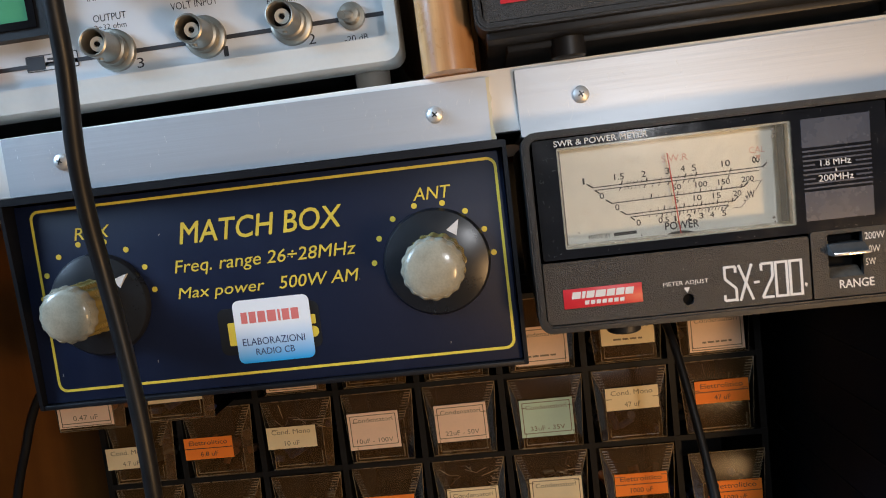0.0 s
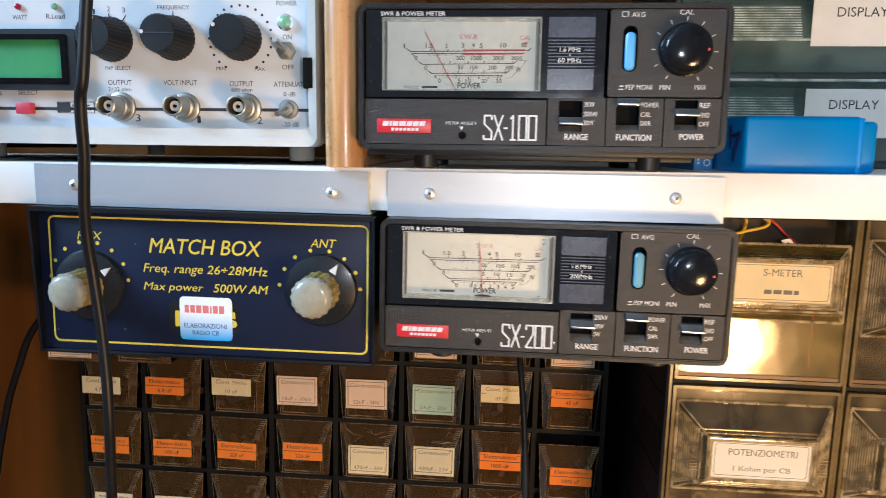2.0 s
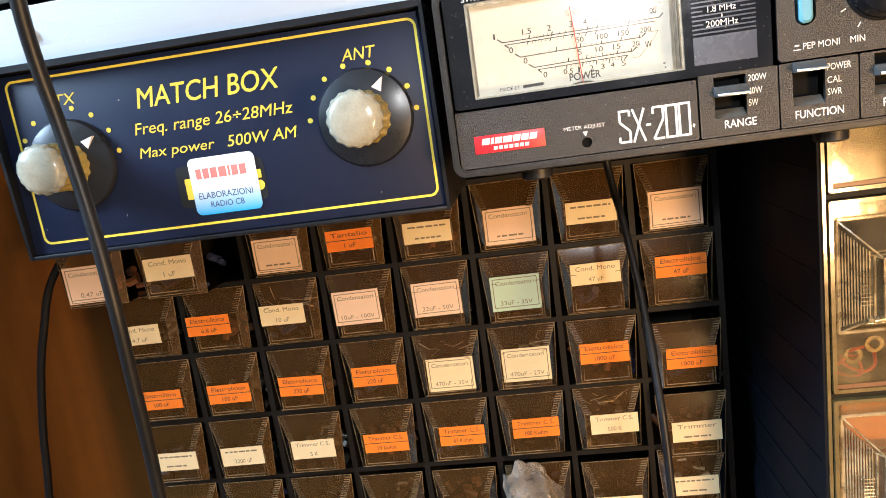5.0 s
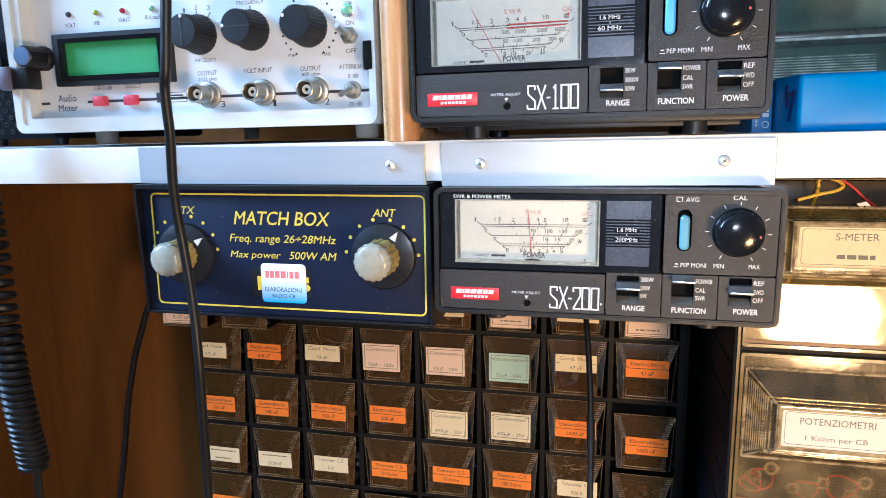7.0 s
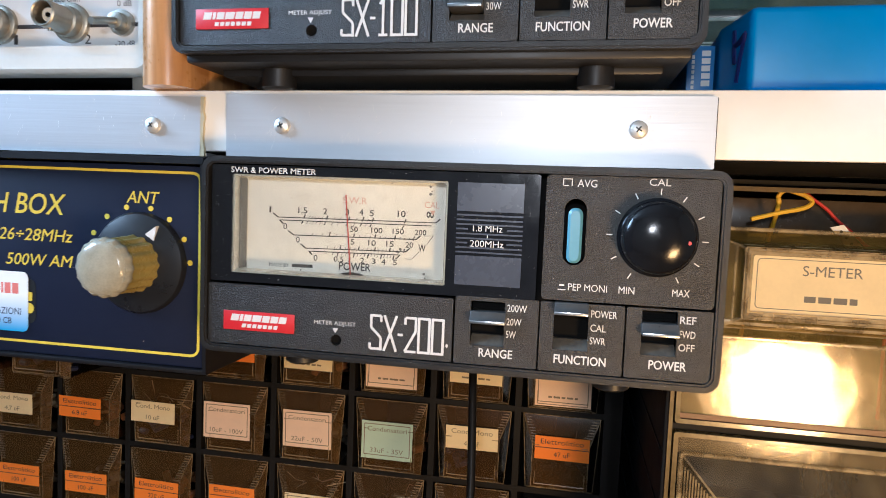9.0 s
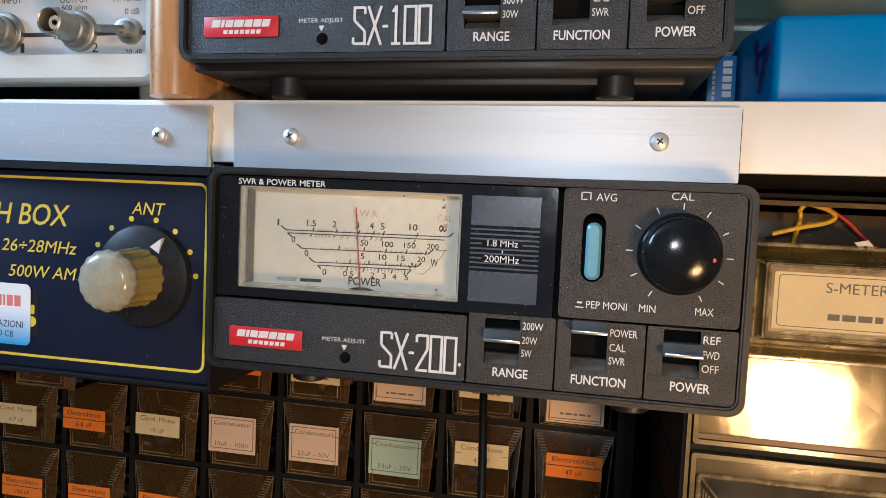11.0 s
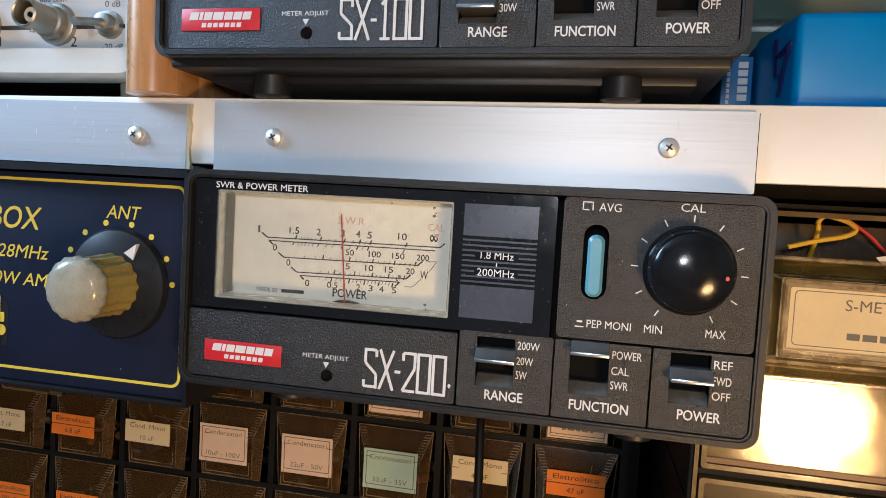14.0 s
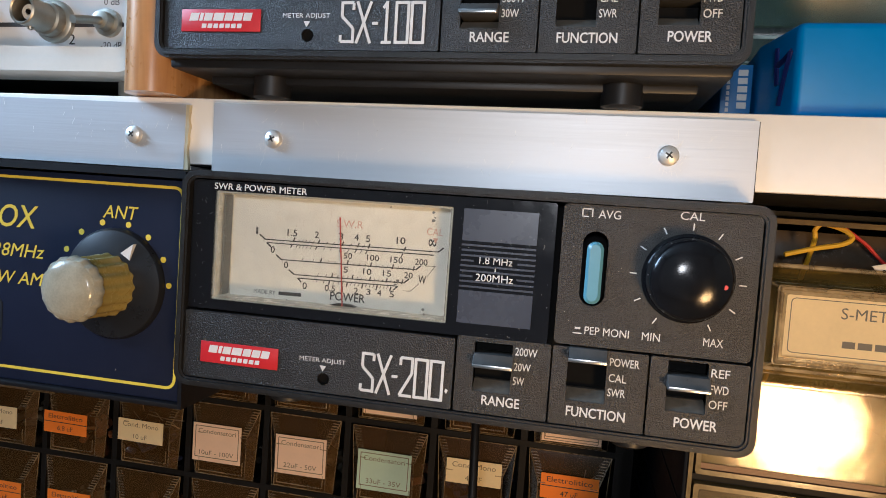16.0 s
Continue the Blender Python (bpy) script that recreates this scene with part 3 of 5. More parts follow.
    for _ in range(26):  # wandering scratches in the cover
        x, z, a = rnd.uniform(win[0] + 3, win[1] - 6), rnd.uniform(win[2] + 2, win[3] - 4), rnd.uniform(0, 6.2)
        for _ in range(rnd.randint(1, 5)):
            u, v = x + rnd.uniform(0.4, 1.3) * math.cos(a), z + rnd.uniform(0.4, 1.3) * math.sin(a)
            if win[0] + 1 < u < win[1] - 1 and win[2] + 1 < v < win[3] - 1:
                stroke(bm, x, z, u, v, 0.07, 0.04, 0.02)
                x, z, a = u, v, a + rnd.gauss(0, 0.5)
    add("scratches", bm, SCRATCH, kind="stuff")
    if "three" not in high:  # specks of grime on the cover
        bm = B()
        for x, z, r in ((72.7, 54.0, 0.45), (73.2, 52.6, 0.3), (72.8, 51.8, 0.6), (64.2, 35.2, 0.6), (63.6, 34.2, 0.4), (71.6, 28.2, 0.45), (71.9, 27.0, 0.35), (61.0, 54.6, 0.35), (33.0, 27.2, 0.3), (14.6, 30.0, 0.3)):
            prism(bm, [(x + r * rnd.uniform(0.5, 1.1) * math.cos(k * 0.785), z + r * rnd.uniform(0.5, 1.1) * math.sin(k * 0.785)) for k in range(8)], 0.02, 0.045)
        add("grime", bm, STRIP_GREY, kind="stuff")
    add("cover_edge", ring(B(), rrect(win[0], win[1], win[2], win[3], 0.5), rrect(win[0] + 0.6, win[1] - 0.6, win[2] + 0.6, win[3] - 0.6, 0.4), -0.15, 0.2), COVER)
    say("SWR & POWER METER", 23.4, 57.1, 27.6, 1.75, bold=0.012)
    # frequency block
    add("band_field", box(B(), 80.8, 100.1, -0.1, -0.02, 47.4, 55.7), GREY_INK, disp)
    add("band_field", box(B(), 80.8, 100.1, -0.1, -0.02, 25.9, 34.5), GREY_INK, disp)
    bm = B()
    for k in range(9):
        z = 35.5 + k * 1.35
        if not (37.0 < z < 39.0 or 41.8 < z < 43.0):
            stroke(bm, 80.8, z, 100.1, z, 0.5, -0.02)
        else:
            stroke(bm, 80.8, z, 84.2, z, 0.5, -0.02)
            stroke(bm, 95.6, z, 100.1, z, 0.5, -0.02)
    add("band_stripe", bm, GREY_INK, disp, kind="stuff")
    say(band[0], 90.0, 42.6, 8.6, 1.95)
    say(band[1], 89.9, 38.1, 9.8, 1.95)
    add("band_dash", stroke(B(), 90.0, 39.6, 90.0, 41.1, 0.3, -0.02), WHITE_INK, disp)
    # control panel with slider and knob
    ctl = add("control_panel", ring(B(), rrect(106.2, 153.3, 23.2, 58.8, 1.4), rrect(111.6, 117.8, 33.4, 52.2, 3.0), -0.05, 1.3), METER_GREY)
    add("slider_well", ring(B(), rrect(111, 118.4, 33, 52.8, 3.2), rrect(111.6, 117.8, 33.4, 52.2, 3.0), 1.3, 8), BLACK_MATT, ctl)
    add("slider", prism(B(), rrect(112.7, 116.8, 34.0, 49.6, 1.9), -1.2, 4, 0.7), slider, label="light blue slide button")
    say("AVG", 117.5, 56.6, 5.4, 2.1)
    bm = stroke(B(), 110.8, 55.8, 112.4, 55.8, 0.3, -0.02)
    for a in (110.9, 113.3):
        stroke(bm, a, 55.7, a, 57.8, 0.3, -0.02)
    stroke(bm, 110.9, 57.7, 113.3, 57.7, 0.3, -0.02)
    add("button_symbol", bm, WHITE_INK, ctl)
    say("PEP MONI", 119.1, 27.2, 10.8, 2.0)
    add("button_symbol", stroke(stroke(B(), 110.8, 26.3, 113.0, 26.3, 0.3, -0.02), 111.2, 27.6, 112.6, 27.6, 0.5, -0.02), WHITE_INK, ctl)
    say("CAL", 137.1, 57.6, 5.7, 2.0)
    say("MIN", 129.8, 27.2, 4.3, 2.0)
    say("MAX", 144.4, 27.3, 4.6, 2.0)
    add("dial_ticks", knob_ticks(137.1, 42.2, 12.0, 13.7, range(-62, 240, 30), 0.3, -0.04), WHITE_INK, ctl, kind="stuff")
    knob = add("knob", lathe(B(), [(10.9, 0), (10.9, -0.9), (10.2, -1.2), (9.7, -6.0), (9.4, -6.8), (8.8, -7.4), (7.1, -8.2), (4.8, -8.8), (2.5, -9.1), (0.1, -9.2)], 137.1, 42.4, 48), KNOB_BLACK, label="glossy black domed knob")
    add("red_dot", lathe(B(), [(0.55, -6.6), (0.55, -8.15), (0.1, -8.2)], 144.5, 41.6, 12), RED_INK, knob)
    # lower strip
    low = add("name_panel", ring(B(), rrect(2.7, 80.9, 2.6, 21.6, 0.6), circle(45.1, 6.4, 1.7, 24), -0.15, 1.3), METER_GREY)
    badge = add("badge", box(B(), 8.0, 31.6, -0.4, -0.16, 7.2, 13.2, 0.1), BADGE, label="red foil badge with a white bar mark")
    bm = B()
    x = 10.4
    for w in (2.6, 1.0, 2.4, 3.0, 2.4, 2.4, 2.4):
        prism(bm, [(x, 10.1), (x + w, 10.1), (x + w + 0.5, 12.2), (x + 0.5, 12.2)], -0.46, -0.4)
        x += w + 0.36
    for k in range(7):
        prism(bm, [(14.2 + k * 1.75, 8.1), (15.5 + k * 1.75, 8.1), (15.7 + k * 1.75, 9.3), (14.4 + k * 1.75, 9.3)], -0.46, -0.4)
    add("badge_print", bm, WHITE_INK, badge, kind="stuff")
    say("METER ADJUST", 44.6, 11.4, 13.4, 1.6, y=-0.2)
    add("pointer_mark", prism(B(), [(43.9, 10.1), (45.7, 10.1), (44.8, 8.5)], -0.22, -0.16), WHITE_INK, low)
    add("adjust_hole", lathe(B(), [(1.9, 1.35), (1.9, 6.0), (0.1, 6.0)], 45.1, 6.4, 20), BLACK_MATT, low)
    # tall narrow model lettering, drawn in strokes
    bm = B()
    gx, gz, gh = (54.4 if drop > 6 else 55.8), 4.4, 10.8
    steps = []
    def seg(x0, z0, x1, z1):
        steps.append(0)  # each stroke lies a hair above the last
        stroke(bm, gx + x0, gz + z0 * gh, gx + x1, gz + z1 * gh, 0.75, -0.17 - 0.004 * len(steps), 0.08)
    for a in ((0, 0.04, 3.4, 0.04), (3.4, 0.0, 3.4, 0.36), (3.4, 0.36, 0.3, 0.64), (0.3, 0.64, 0.3, 1.0), (0.3, 0.97, 3.4, 0.97), (3.4, 0.97, 3.4, 0.8), (0, 0.04, 0, 0.2), (4.4, 0, 8.2, 1), (4.4, 1, 8.2, 0), (8.6, 0.48, 10.2, 0.48)):
        seg(*a)
    digits = {"1": ((1.6, 0, 1.6, 1), (0.6, 0.84, 1.6, 0.97), (0.3, 0.03, 3.0, 0.03)), "2": ((0, 0.78, 0, 0.97), (0, 0.97, 3.2, 0.97), (3.2, 1, 3.2, 0.6), (3.2, 0.6, 0, 0.03), (0, 0.03, 3.4, 0.03)), "0": ((0, 0, 0, 1), (0, 0.97, 3.2, 0.97), (3.2, 1, 3.2, 0), (0, 0.03, 3.2, 0.03))}
    for i, d in enumerate(model):
        for a in digits[d]:
            seg(10.9 + i * 4.15 + a[0], a[1], 10.9 + i * 4.15 + a[2], a[3])
    add("model_lettering", bm, WHITE_INK, low)
    if drop < 6:
        add("paint_chip", prism(B(), [(79.2, 8.0), (79.9, 7.6), (79.5, 6.6), (79.0, 7.2)], -0.2, -0.15), WHITE_INK, low)
    switches = ((81.5, 105.8, 86.2, 96.1, 8.4, 21.4, "RANGE", 93.9, 9.8, ranges), (106.3, 129.8, 110.2, 119.9, 9.0, 21.8, "FUNCTION", 118.0, 14.5, ("POWER", "CAL", "SWR")), (130.3, 153.4, 134.5, 144.0, 9.4, 22.2, "POWER", 142.0, 10.0, ("REF", "FWD", "OFF")))
    for (x0, x1, s0, s1, z0, z1, title, tx, tw, words), lev in zip(switches, lever_rows):
        pan = add("switch_panel", ring(B(), rrect(x0, x1, 2.6, 22.6, 0.5), rrect(s0, s1, z0, min(z1, 22.0), 0.2), -0.15, 1.3), METER_GREY)
        add("switch_well", box(B(), s0 - 0.3, s1 + 0.3, 5.5, 8.5, z0 - 0.2, z1 + 0.2), BLACK_MATT, pan)
        bm = B()
        prism(bm, [(s0, z0), (s1, z0), (s1, z0 + 2.6), (s0, z0 + 2.6)], 0.2, 5)
        for v in bm.verts:
            if v.co.y < 1 and v.co.z > z0 + 1:
                v.co.y = 3.4
        add("well_ledge", bm, LEDGE_DUST, pan)
        lz = (12.2, 16.2, 20.4)[lev]
        paddle = box(B(), s0 - 0.1 if lev == 1 else s0 + 0.1, s1 + 0.5 if lev == 1 else s1 - 0.1, -3.6, 5.4, lz - 1.0, lz + 2.3, 0.3)
        for v in paddle.verts:  # its upper side slopes back
            if v.co.z > lz + 1.5 and v.co.y < 0:
                v.co.y += 2.6
        sw = add("lever", paddle, LEVER_GREY)
        add("lever_edge", box(B(), s0, s1 + (0.4 if lev == 1 else -0.2), -3.9, -3.3, lz - 0.9, lz + 0.1, 0.2), CHROME, sw, "chromed lever edge")
        say(title, tx, 6.3 if title != "POWER" else 6.8, tw, 2.5, y=-0.2, bold=0.014)
        for wd, wz in zip(words, (19.9, 15.9, 12.2)):
            say(wd, s1 + 0.6 + 0.58 * len(wd) * 1.25, wz, 1.42 * len(wd), 2.05, y=-0.2, bold=0.004)
    bm, rnd = B(), random.Random(len(high))
    for _ in range(240):  # fine scratches on the display
        x, z, a, l = rnd.uniform(4, 103), rnd.uniform(23, 58), rnd.uniform(0, 3.1), rnd.uniform(0.3, 2.2)
        if not (9 < x < 79 and 24 < z < 57):
            stroke(bm, x, z, x + l * math.cos(a) * 0.5, z + l * math.sin(a) * 0.5, 0.06, -0.025, 0.02)
    add("scratches", bm, STRIP_GREY, disp, kind="stuff")
    bm = B()
    for _ in range(420):  # dust on the face and its rim
        x, z = rnd.uniform(1, 155), rnd.uniform(1, H - 1)
        rim = x < 2.4 or x > 153.6 or z < 2.2 or z > H - 2.2
        glossy = 4 < x < 104 and 23 < z < 58 and not (win[0] < x < win[1] and win[2] < z < win[3])
        if rim or glossy or (106.5 < x < 124 and 25 < z < 58 and not (110 < x < 119.5 and 32 < z < 53.5)) or (4 < x < 80 and 3 < z < 20 and not (42 < x < 48 and z < 9)):
            yy = -1.17 if rim and 0.75 < x < 155.2 and 0.75 < z < H - 0.75 else -0.16
            if rim and yy > -1:
                continue
            prism(bm, circle(x, z, rnd.choice((0.05, 0.06, 0.08, 0.12)), 6), yy - 0.02, yy)
    add("dust", bm, DUST, kind="stuff")
    return th


power_meter((0, 0, 1003), 0.0, "200", ("1.8 MHz", "200MHz"), ("200W", "20W", "5W"),
            [(p, 40.0) for p in (("50", 46.8), ("100", 54.2), ("150", 61.1), ("200", 68.2))] + [(p, 36.0) for p in (("5", 46.4), ("10", 52.8), ("15", 58.6), ("20", 64.8))]
            + [(p, 30.3) for p in (("0.5", 42.0), ("1", 45.6), ("2", 49.8), ("3", 53.5), ("4", 56.7), ("5", 60.4))],
            BLUE_SLIDE, (1, 2, 1), (44.3, 46.6), "hung under the shelf")
power_meter((-9.5, -2, 1095.5), LEAN, "100", ("1.6 MHz", "60 MHz"), ("3KW", "300W", "30W"),
            [(p, 40.0) for p in (("500", 43.5), ("1000", 50.5), ("2000", 60.0), ("3000", 68.0))] + [(p, 36.0) for p in (("50", 43.5), ("100", 49.4), ("200", 57.5), ("300", 64.8))]
            + [(p, 30.3) for p in (("5", 43.0), ("10", 47.0), ("20", 54.0), ("30", 60.4))],
            BLUE_SLIDE_B, (0, 2, 1), (28.0, 42.5), "on the shelf, three kilowatt scale")


# ---- antenna matcher ----
def matcher_knob(th, cx, cz, tilt, long=1.0, wide=1.0):
    def out(rows):
        return [(r * wide, 8.4 + (y - 8.4) * long) for r, y in rows]

    kn = part("knob_skirt", lathe(B(), [(17.4, 12.4), (17.4, 11.6), (16.6, 10.4), (9.5, 8.2), (0.1, 8.2)], cx, cz, 48), SKIRT, th, "black knob skirt with a white pointer")
    bm = lathe(B(), out([(9.0, 8.4), (8.9, 7.0), (8.6, 5.0), (8.4, -7.4), (0.1, -7.4)]), cx, cz, 128, 16, 0.06)
    part("grip", bm, KNOB_BODY, kn, "olive tan fluted grip")
    part("cap", lathe(B(), out([(8.5, -7.3), (8.9, -8.2), (8.8, -10.2), (8.1, -11.6)]), cx, cz, 128, 16, 0.045), KNOB_CAP, kn, "pearly cream scalloped cap")
    part("cap_face", lathe(B(), out([(7.9, -11.3), (7.4, -12.4), (6.2, -13.2), (4.0, -13.9), (2.0, -14.2), (0.1, -14.3)]), cx, cz, 48), KNOB_CAP, kn)
    c, s = math.cos(radians(tilt)), math.sin(radians(tilt))
    tip, mid = (cx + 15.6 * c, cz + 15.6 * s), (cx + 10.8 * c, cz + 10.8 * s)
    bm = prism(B(), [tip, (mid[0] - 1.9 * s, mid[1] + 1.9 * c), (mid[0] + 1.9 * s, mid[1] - 1.9 * c)], 8.5, 10.6)
    part("pointer", bm, WHITE_INK, kn)


mb = thing("antenna_matcher", (-88, 50, 992), "navy and black steel antenna matching box hung under the shelf", "matching box")
part("face", box(B(), -169.6, -5.6, 12.5, 14, 993, 1061, 0.3), NAVY, mb, "navy face with yellow print")
for x0 in (-171.2, -5.4):
    bm = prism(B(), [(7.2, 1063.6), (10.6, 991.4), (90, 991.4), (90, 1063.6)], x0, x0 + 1.3)
    for v in bm.verts:
        v.co = Vector((v.co.y, v.co.x, v.co.z))
    part("side_plate", bm, COVER_BLACK, mb)
bm = prism(B(), rrect(-171.2, -4.1, 1061.6, 1063.9, 0.9, 3), 7.0, 90)
part("top_plate", bm, COVER_BLACK, mb)
part("bottom_plate", box(B(), -171.0, -4.3, 10.8, 90, 991.2, 992.8, 0.3), COVER_BLACK, mb)
part("back_plate", box(B(), -170, -5, 88, 90, 992.8, 1061.5), COVER_BLACK, mb)
part("border_line", ring(B(), rrect(-164.6, -7.6, 996.6, 1059.2, 3.2), rrect(-163.7, -8.5, 997.5, 1058.3, 2.4), 12.4, 12.5), YELLOW, mb)
write(mb, "MATCH BOX", -86.7, 1046.2, 55.4, 7.2, 12.42, YELLOW, shear=0.22, bold=0.009)
write(mb, "Freq. range 26\u00f728MHz", -86.8, 1034.6, 61.6, 5.6, 12.42, YELLOW, shear=0.22, bold=0.004)
write(mb, "Max power", -102.8, 1025.7, 29.9, 4.9, 12.42, YELLOW, shear=0.22, bold=0.004)
write(mb, "500W AM", -69.5, 1026.4, 27.0, 4.1, 12.42, YELLOW, shear=0.22, bold=0.005)
write(mb, "ANT", -29.2, 1050.0, 12.4, 4.0, 12.42, YELLOW, shear=0.22, bold=0.004)
write(mb, "RTX", -143.9, 1049.9, 12.6, 4.0, 12.42, YELLOW, shear=0.22, bold=0.004)
for kx in (-31.0, -144.9):
    for a in (4, 28, 53, 76, 103, 127, 150, 174):
        part("dial_dot", lathe(B(), [(0.95, 12.5), (0.95, 12.38), (0.05, 12.37)], kx + 19.6 * math.cos(radians(a)), 1027.3 + 19.6 * math.sin(radians(a)), 14), YELLOW, mb)
    matcher_knob(mb, kx + (1.0 if kx > -100 else 0.3), 1027.7 if kx > -100 else 1025.6, 57 if kx > -100 else 38, 0.8, 1.1 if kx > -100 else 1.04)
part("painted_patch", prism(B(), rrect(-105.5, -71.0, 1003.6, 1019.4, 2.5), 12.4, 12.5), mat("black_marker_patch", (0.004, 0.004, 0.005), 0.5), mb)
bm = B()
prism(bm, rrect(-102.4, -98, 1006.8, 1014.6, 0.4, 2), 12.3, 12.4)
prism(bm, circle(-73.6, 1009.0, 1.9, 14), 12.3, 12.4)
prism(bm, rrect(-75, -72.4, 1011.6, 1014.8, 0.3, 2), 12.3, 12.4)
part("old_lettering", bm, YELLOW, mb, "yellow remains of old lettering", kind="stuff")
st = part("sticker", prism(B(), rrect(-99.9, -73.9, 1000.4, 1021.8, 2.2), 12.1, 12.3), STICKER, mb, "white to sky blue paper sticker")
bm = B()
x = -97.4
for w in (2.1, 2.3, 2.6, 3.0, 0.8, 2.4, 2.5):
    prism(bm, [(x, 1013.9), (x + w, 1013.9), (x + w, 1017.7), (x, 1017.7)], 12.05, 12.1)
    x += w + 0.65
part("name_print", bm, mat("coral_red_ink", (0.62, 0.17, 0.15), 0.6), st, kind="stuff")
write(st, "ELABORAZIONI", -87.3, 1007.6, 21.2, 2.4, 12.06, BLUE_INK, bold=0.004)
write(st, "RADIO CB", -87.2, 1004.1, 13.2, 2.2, 12.06, BLUE_INK, bold=0.004)
bm, rnd = B(), random.Random(9)
for _ in range(14):
    x, z, a, l = rnd.uniform(-165, -10), rnd.uniform(997, 1058), rnd.uniform(0, 3.1), rnd.uniform(0.2, 0.9)
    stroke(bm, x, z, x + l * math.cos(a), z + l * math.sin(a), 0.25, 12.49, 0.03)
part("paint_chips", bm, mat("bare_primer", (0.3, 0.26, 0.2), 0.6), mb, kind="stuff")


# ---- audio meter on the shelf ----
am = thing("audio_meter", (-145, 100, shelf_z(-145)), "white bench audio meter with a green display and black knobs", "audio meter", ry=LEAN)
am.location.z += 0.0014  # it stands on slightly tall feet
part("bezel", ring(B(), rrect(-257, -34.6, 1092.2, 1192, 5), rrect(-252, -37.6, 1096.6, 1187, 3), 22, 40), BEZEL_WHITE, am, "off-white moulded front frame")
part("bezel_slope", ring(B(), rrect(-252.2, -37.4, 1096.4, 1187.2, 3), rrect(-247, -38.6, 1100.4, 1184, 2), 23, 33), BEZEL_WHITE, am)
part("case", box(B(), -254, -38, 38, 240, 1095, 1189, 2), BLACK, am, "dark steel case")
panel = part("front_panel", box(B(), -248.5, -38.2, 32, 34, 1099, 1185), PANEL_WHITE, am, "white lacquered front panel")
for x in (-214, -48):
    for y in (44, 220):
        part("foot", lathe(B(), [(6.5, 1095), (6.2, 1085.8), (5.5, 1085.1), (0.1, 1085.1)], x, y, 20, up=True), RUBBER, am)
yf = 31.95
part("display_frame", ring(B(), rrect(-231, -155.0, 1118.4, 1147.4, 1.2), rrect(-225.0, -161.6, 1123.4, 1143.0, 0.4), 27.5, 32.2), BLACK, am)
part("display_bezel", ring(B(), rrect(-227.0, -159.6, 1121.4, 1144.8, 0.6), rrect(-224.4, -162.4, 1124.0, 1142.4, 0.3), 27.0, 30), BLACK_GLOSS, am)
part("display", box(B(), -225.4, -161.4, 30.4, 31.9, 1123.2, 1143.2), LCD_GREEN, am, "unlit green character display")
bm = stroke(B(), -215, 1109.4, -39.2, 1109.9, 1.5, yf, 0.1)
stroke(bm, -247, 1109.3, -241, 1109.3, 1.5, yf, 0.1)
part("signal_line", bm, DARK_INK, am)
for body, cx, cz, w, h in (("VOLT", -221.2, 1152.7, 7.2, 2.3), ("dB", -203.3, 1153.1, 3.7, 2.4), ("WATT", -185.2, 1153.6, 7.6, 2.3), ("R.Load", -166.9, 1154.1, 9.5, 2.3), ("INP SELECT", -136.2, 1129.5, 13.1, 1.8), ("MIN", -84.3, 1129.5, 4.6, 1.7), ("MAX", -64.8, 1129.3, 5.0, 1.7), ("ON", -51.0, 1144.4, 4.3, 2.3), ("OFF", -50.8, 1130.3, 6.0, 2.3), ("OUTPUT", -135.8, 1122.5, 12.1, 2.5), ("2\u00f732 ohm", -136.0, 1119.3, 11.7, 1.9), ("VOLT INPUT", -105.0, 1122.6, 16.9, 2.5), ("OUTPUT", -74.2, 1122.3, 11.9, 2.5), ("600 ohm", -74.1, 1119.4, 10.6, 1.9), ("ATTENUAT.", -50.5, 1122.2, 15.3, 2.4), ("0 dB", -50.4, 1117.5, 5.9, 2.1), ("-20 dB", -50.1, 1103.0, 8.2, 2.2), ("3", -127.4, 1105.4, 2.6, 3.5), ("1", -96.2, 1105.0, 1.7, 3.5), ("2", -65.5, 1104.9, 2.6, 3.5), ("ZERO dB", -203.8, 1116.9, 12.3, 2.2), ("SELECT", -183.7, 1117.3, 10.6, 2.2), ("RL set", -237.5, 1139.5, 8.0, 2.0), ("FREQUENCY", -107.0, 1158.0, 16.0, 2.3), ("LEVEL", -74.0, 1163.5, 8.5, 2.3), ("POWER", -51.0, 1160.0, 10.0, 2.2), ("1", -147.0, 1156.3, 1.0, 2.3), ("2", -139.6, 1157.5, 1.6, 2.3), ("3", -132.0, 1157.0, 1.6, 2.3)):
    write(am, body, cx, cz, w, h, yf - 0.02, DARK_INK)
write(am, "Audio", -228.8, 1112.0, 12.3, 4.0, yf - 0.02, BLUE_INK, bold=0.01)
write(am, "Meter", -228.8, 1106.4, 13.2, 3.8, yf - 0.02, BLUE_INK, bold=0.01)
lg = part("maker_plate", box(B(), -168.8, -149.8, yf - 0.1, yf, 1107.6, 1112.8), PANEL_WHITE, am)
bm = ring(B(), rrect(-169, -149.6, 1107.4, 1113, 0.5), rrect(-168.7, -149.9, 1107.7, 1112.7, 0.4), yf - 0.15, yf)
box(bm, -168.6, -162.0, yf - 0.2, yf - 0.1, 1107.9, 1112.6)
stroke(bm, -161, 1111.2, -152, 1111.2, 0.8, yf - 0.1)
stroke(bm, -161, 1109.3, -151, 1109.3, 0.8, yf - 0.1)
part("plate_bars", bm, DARK_INK, lg)
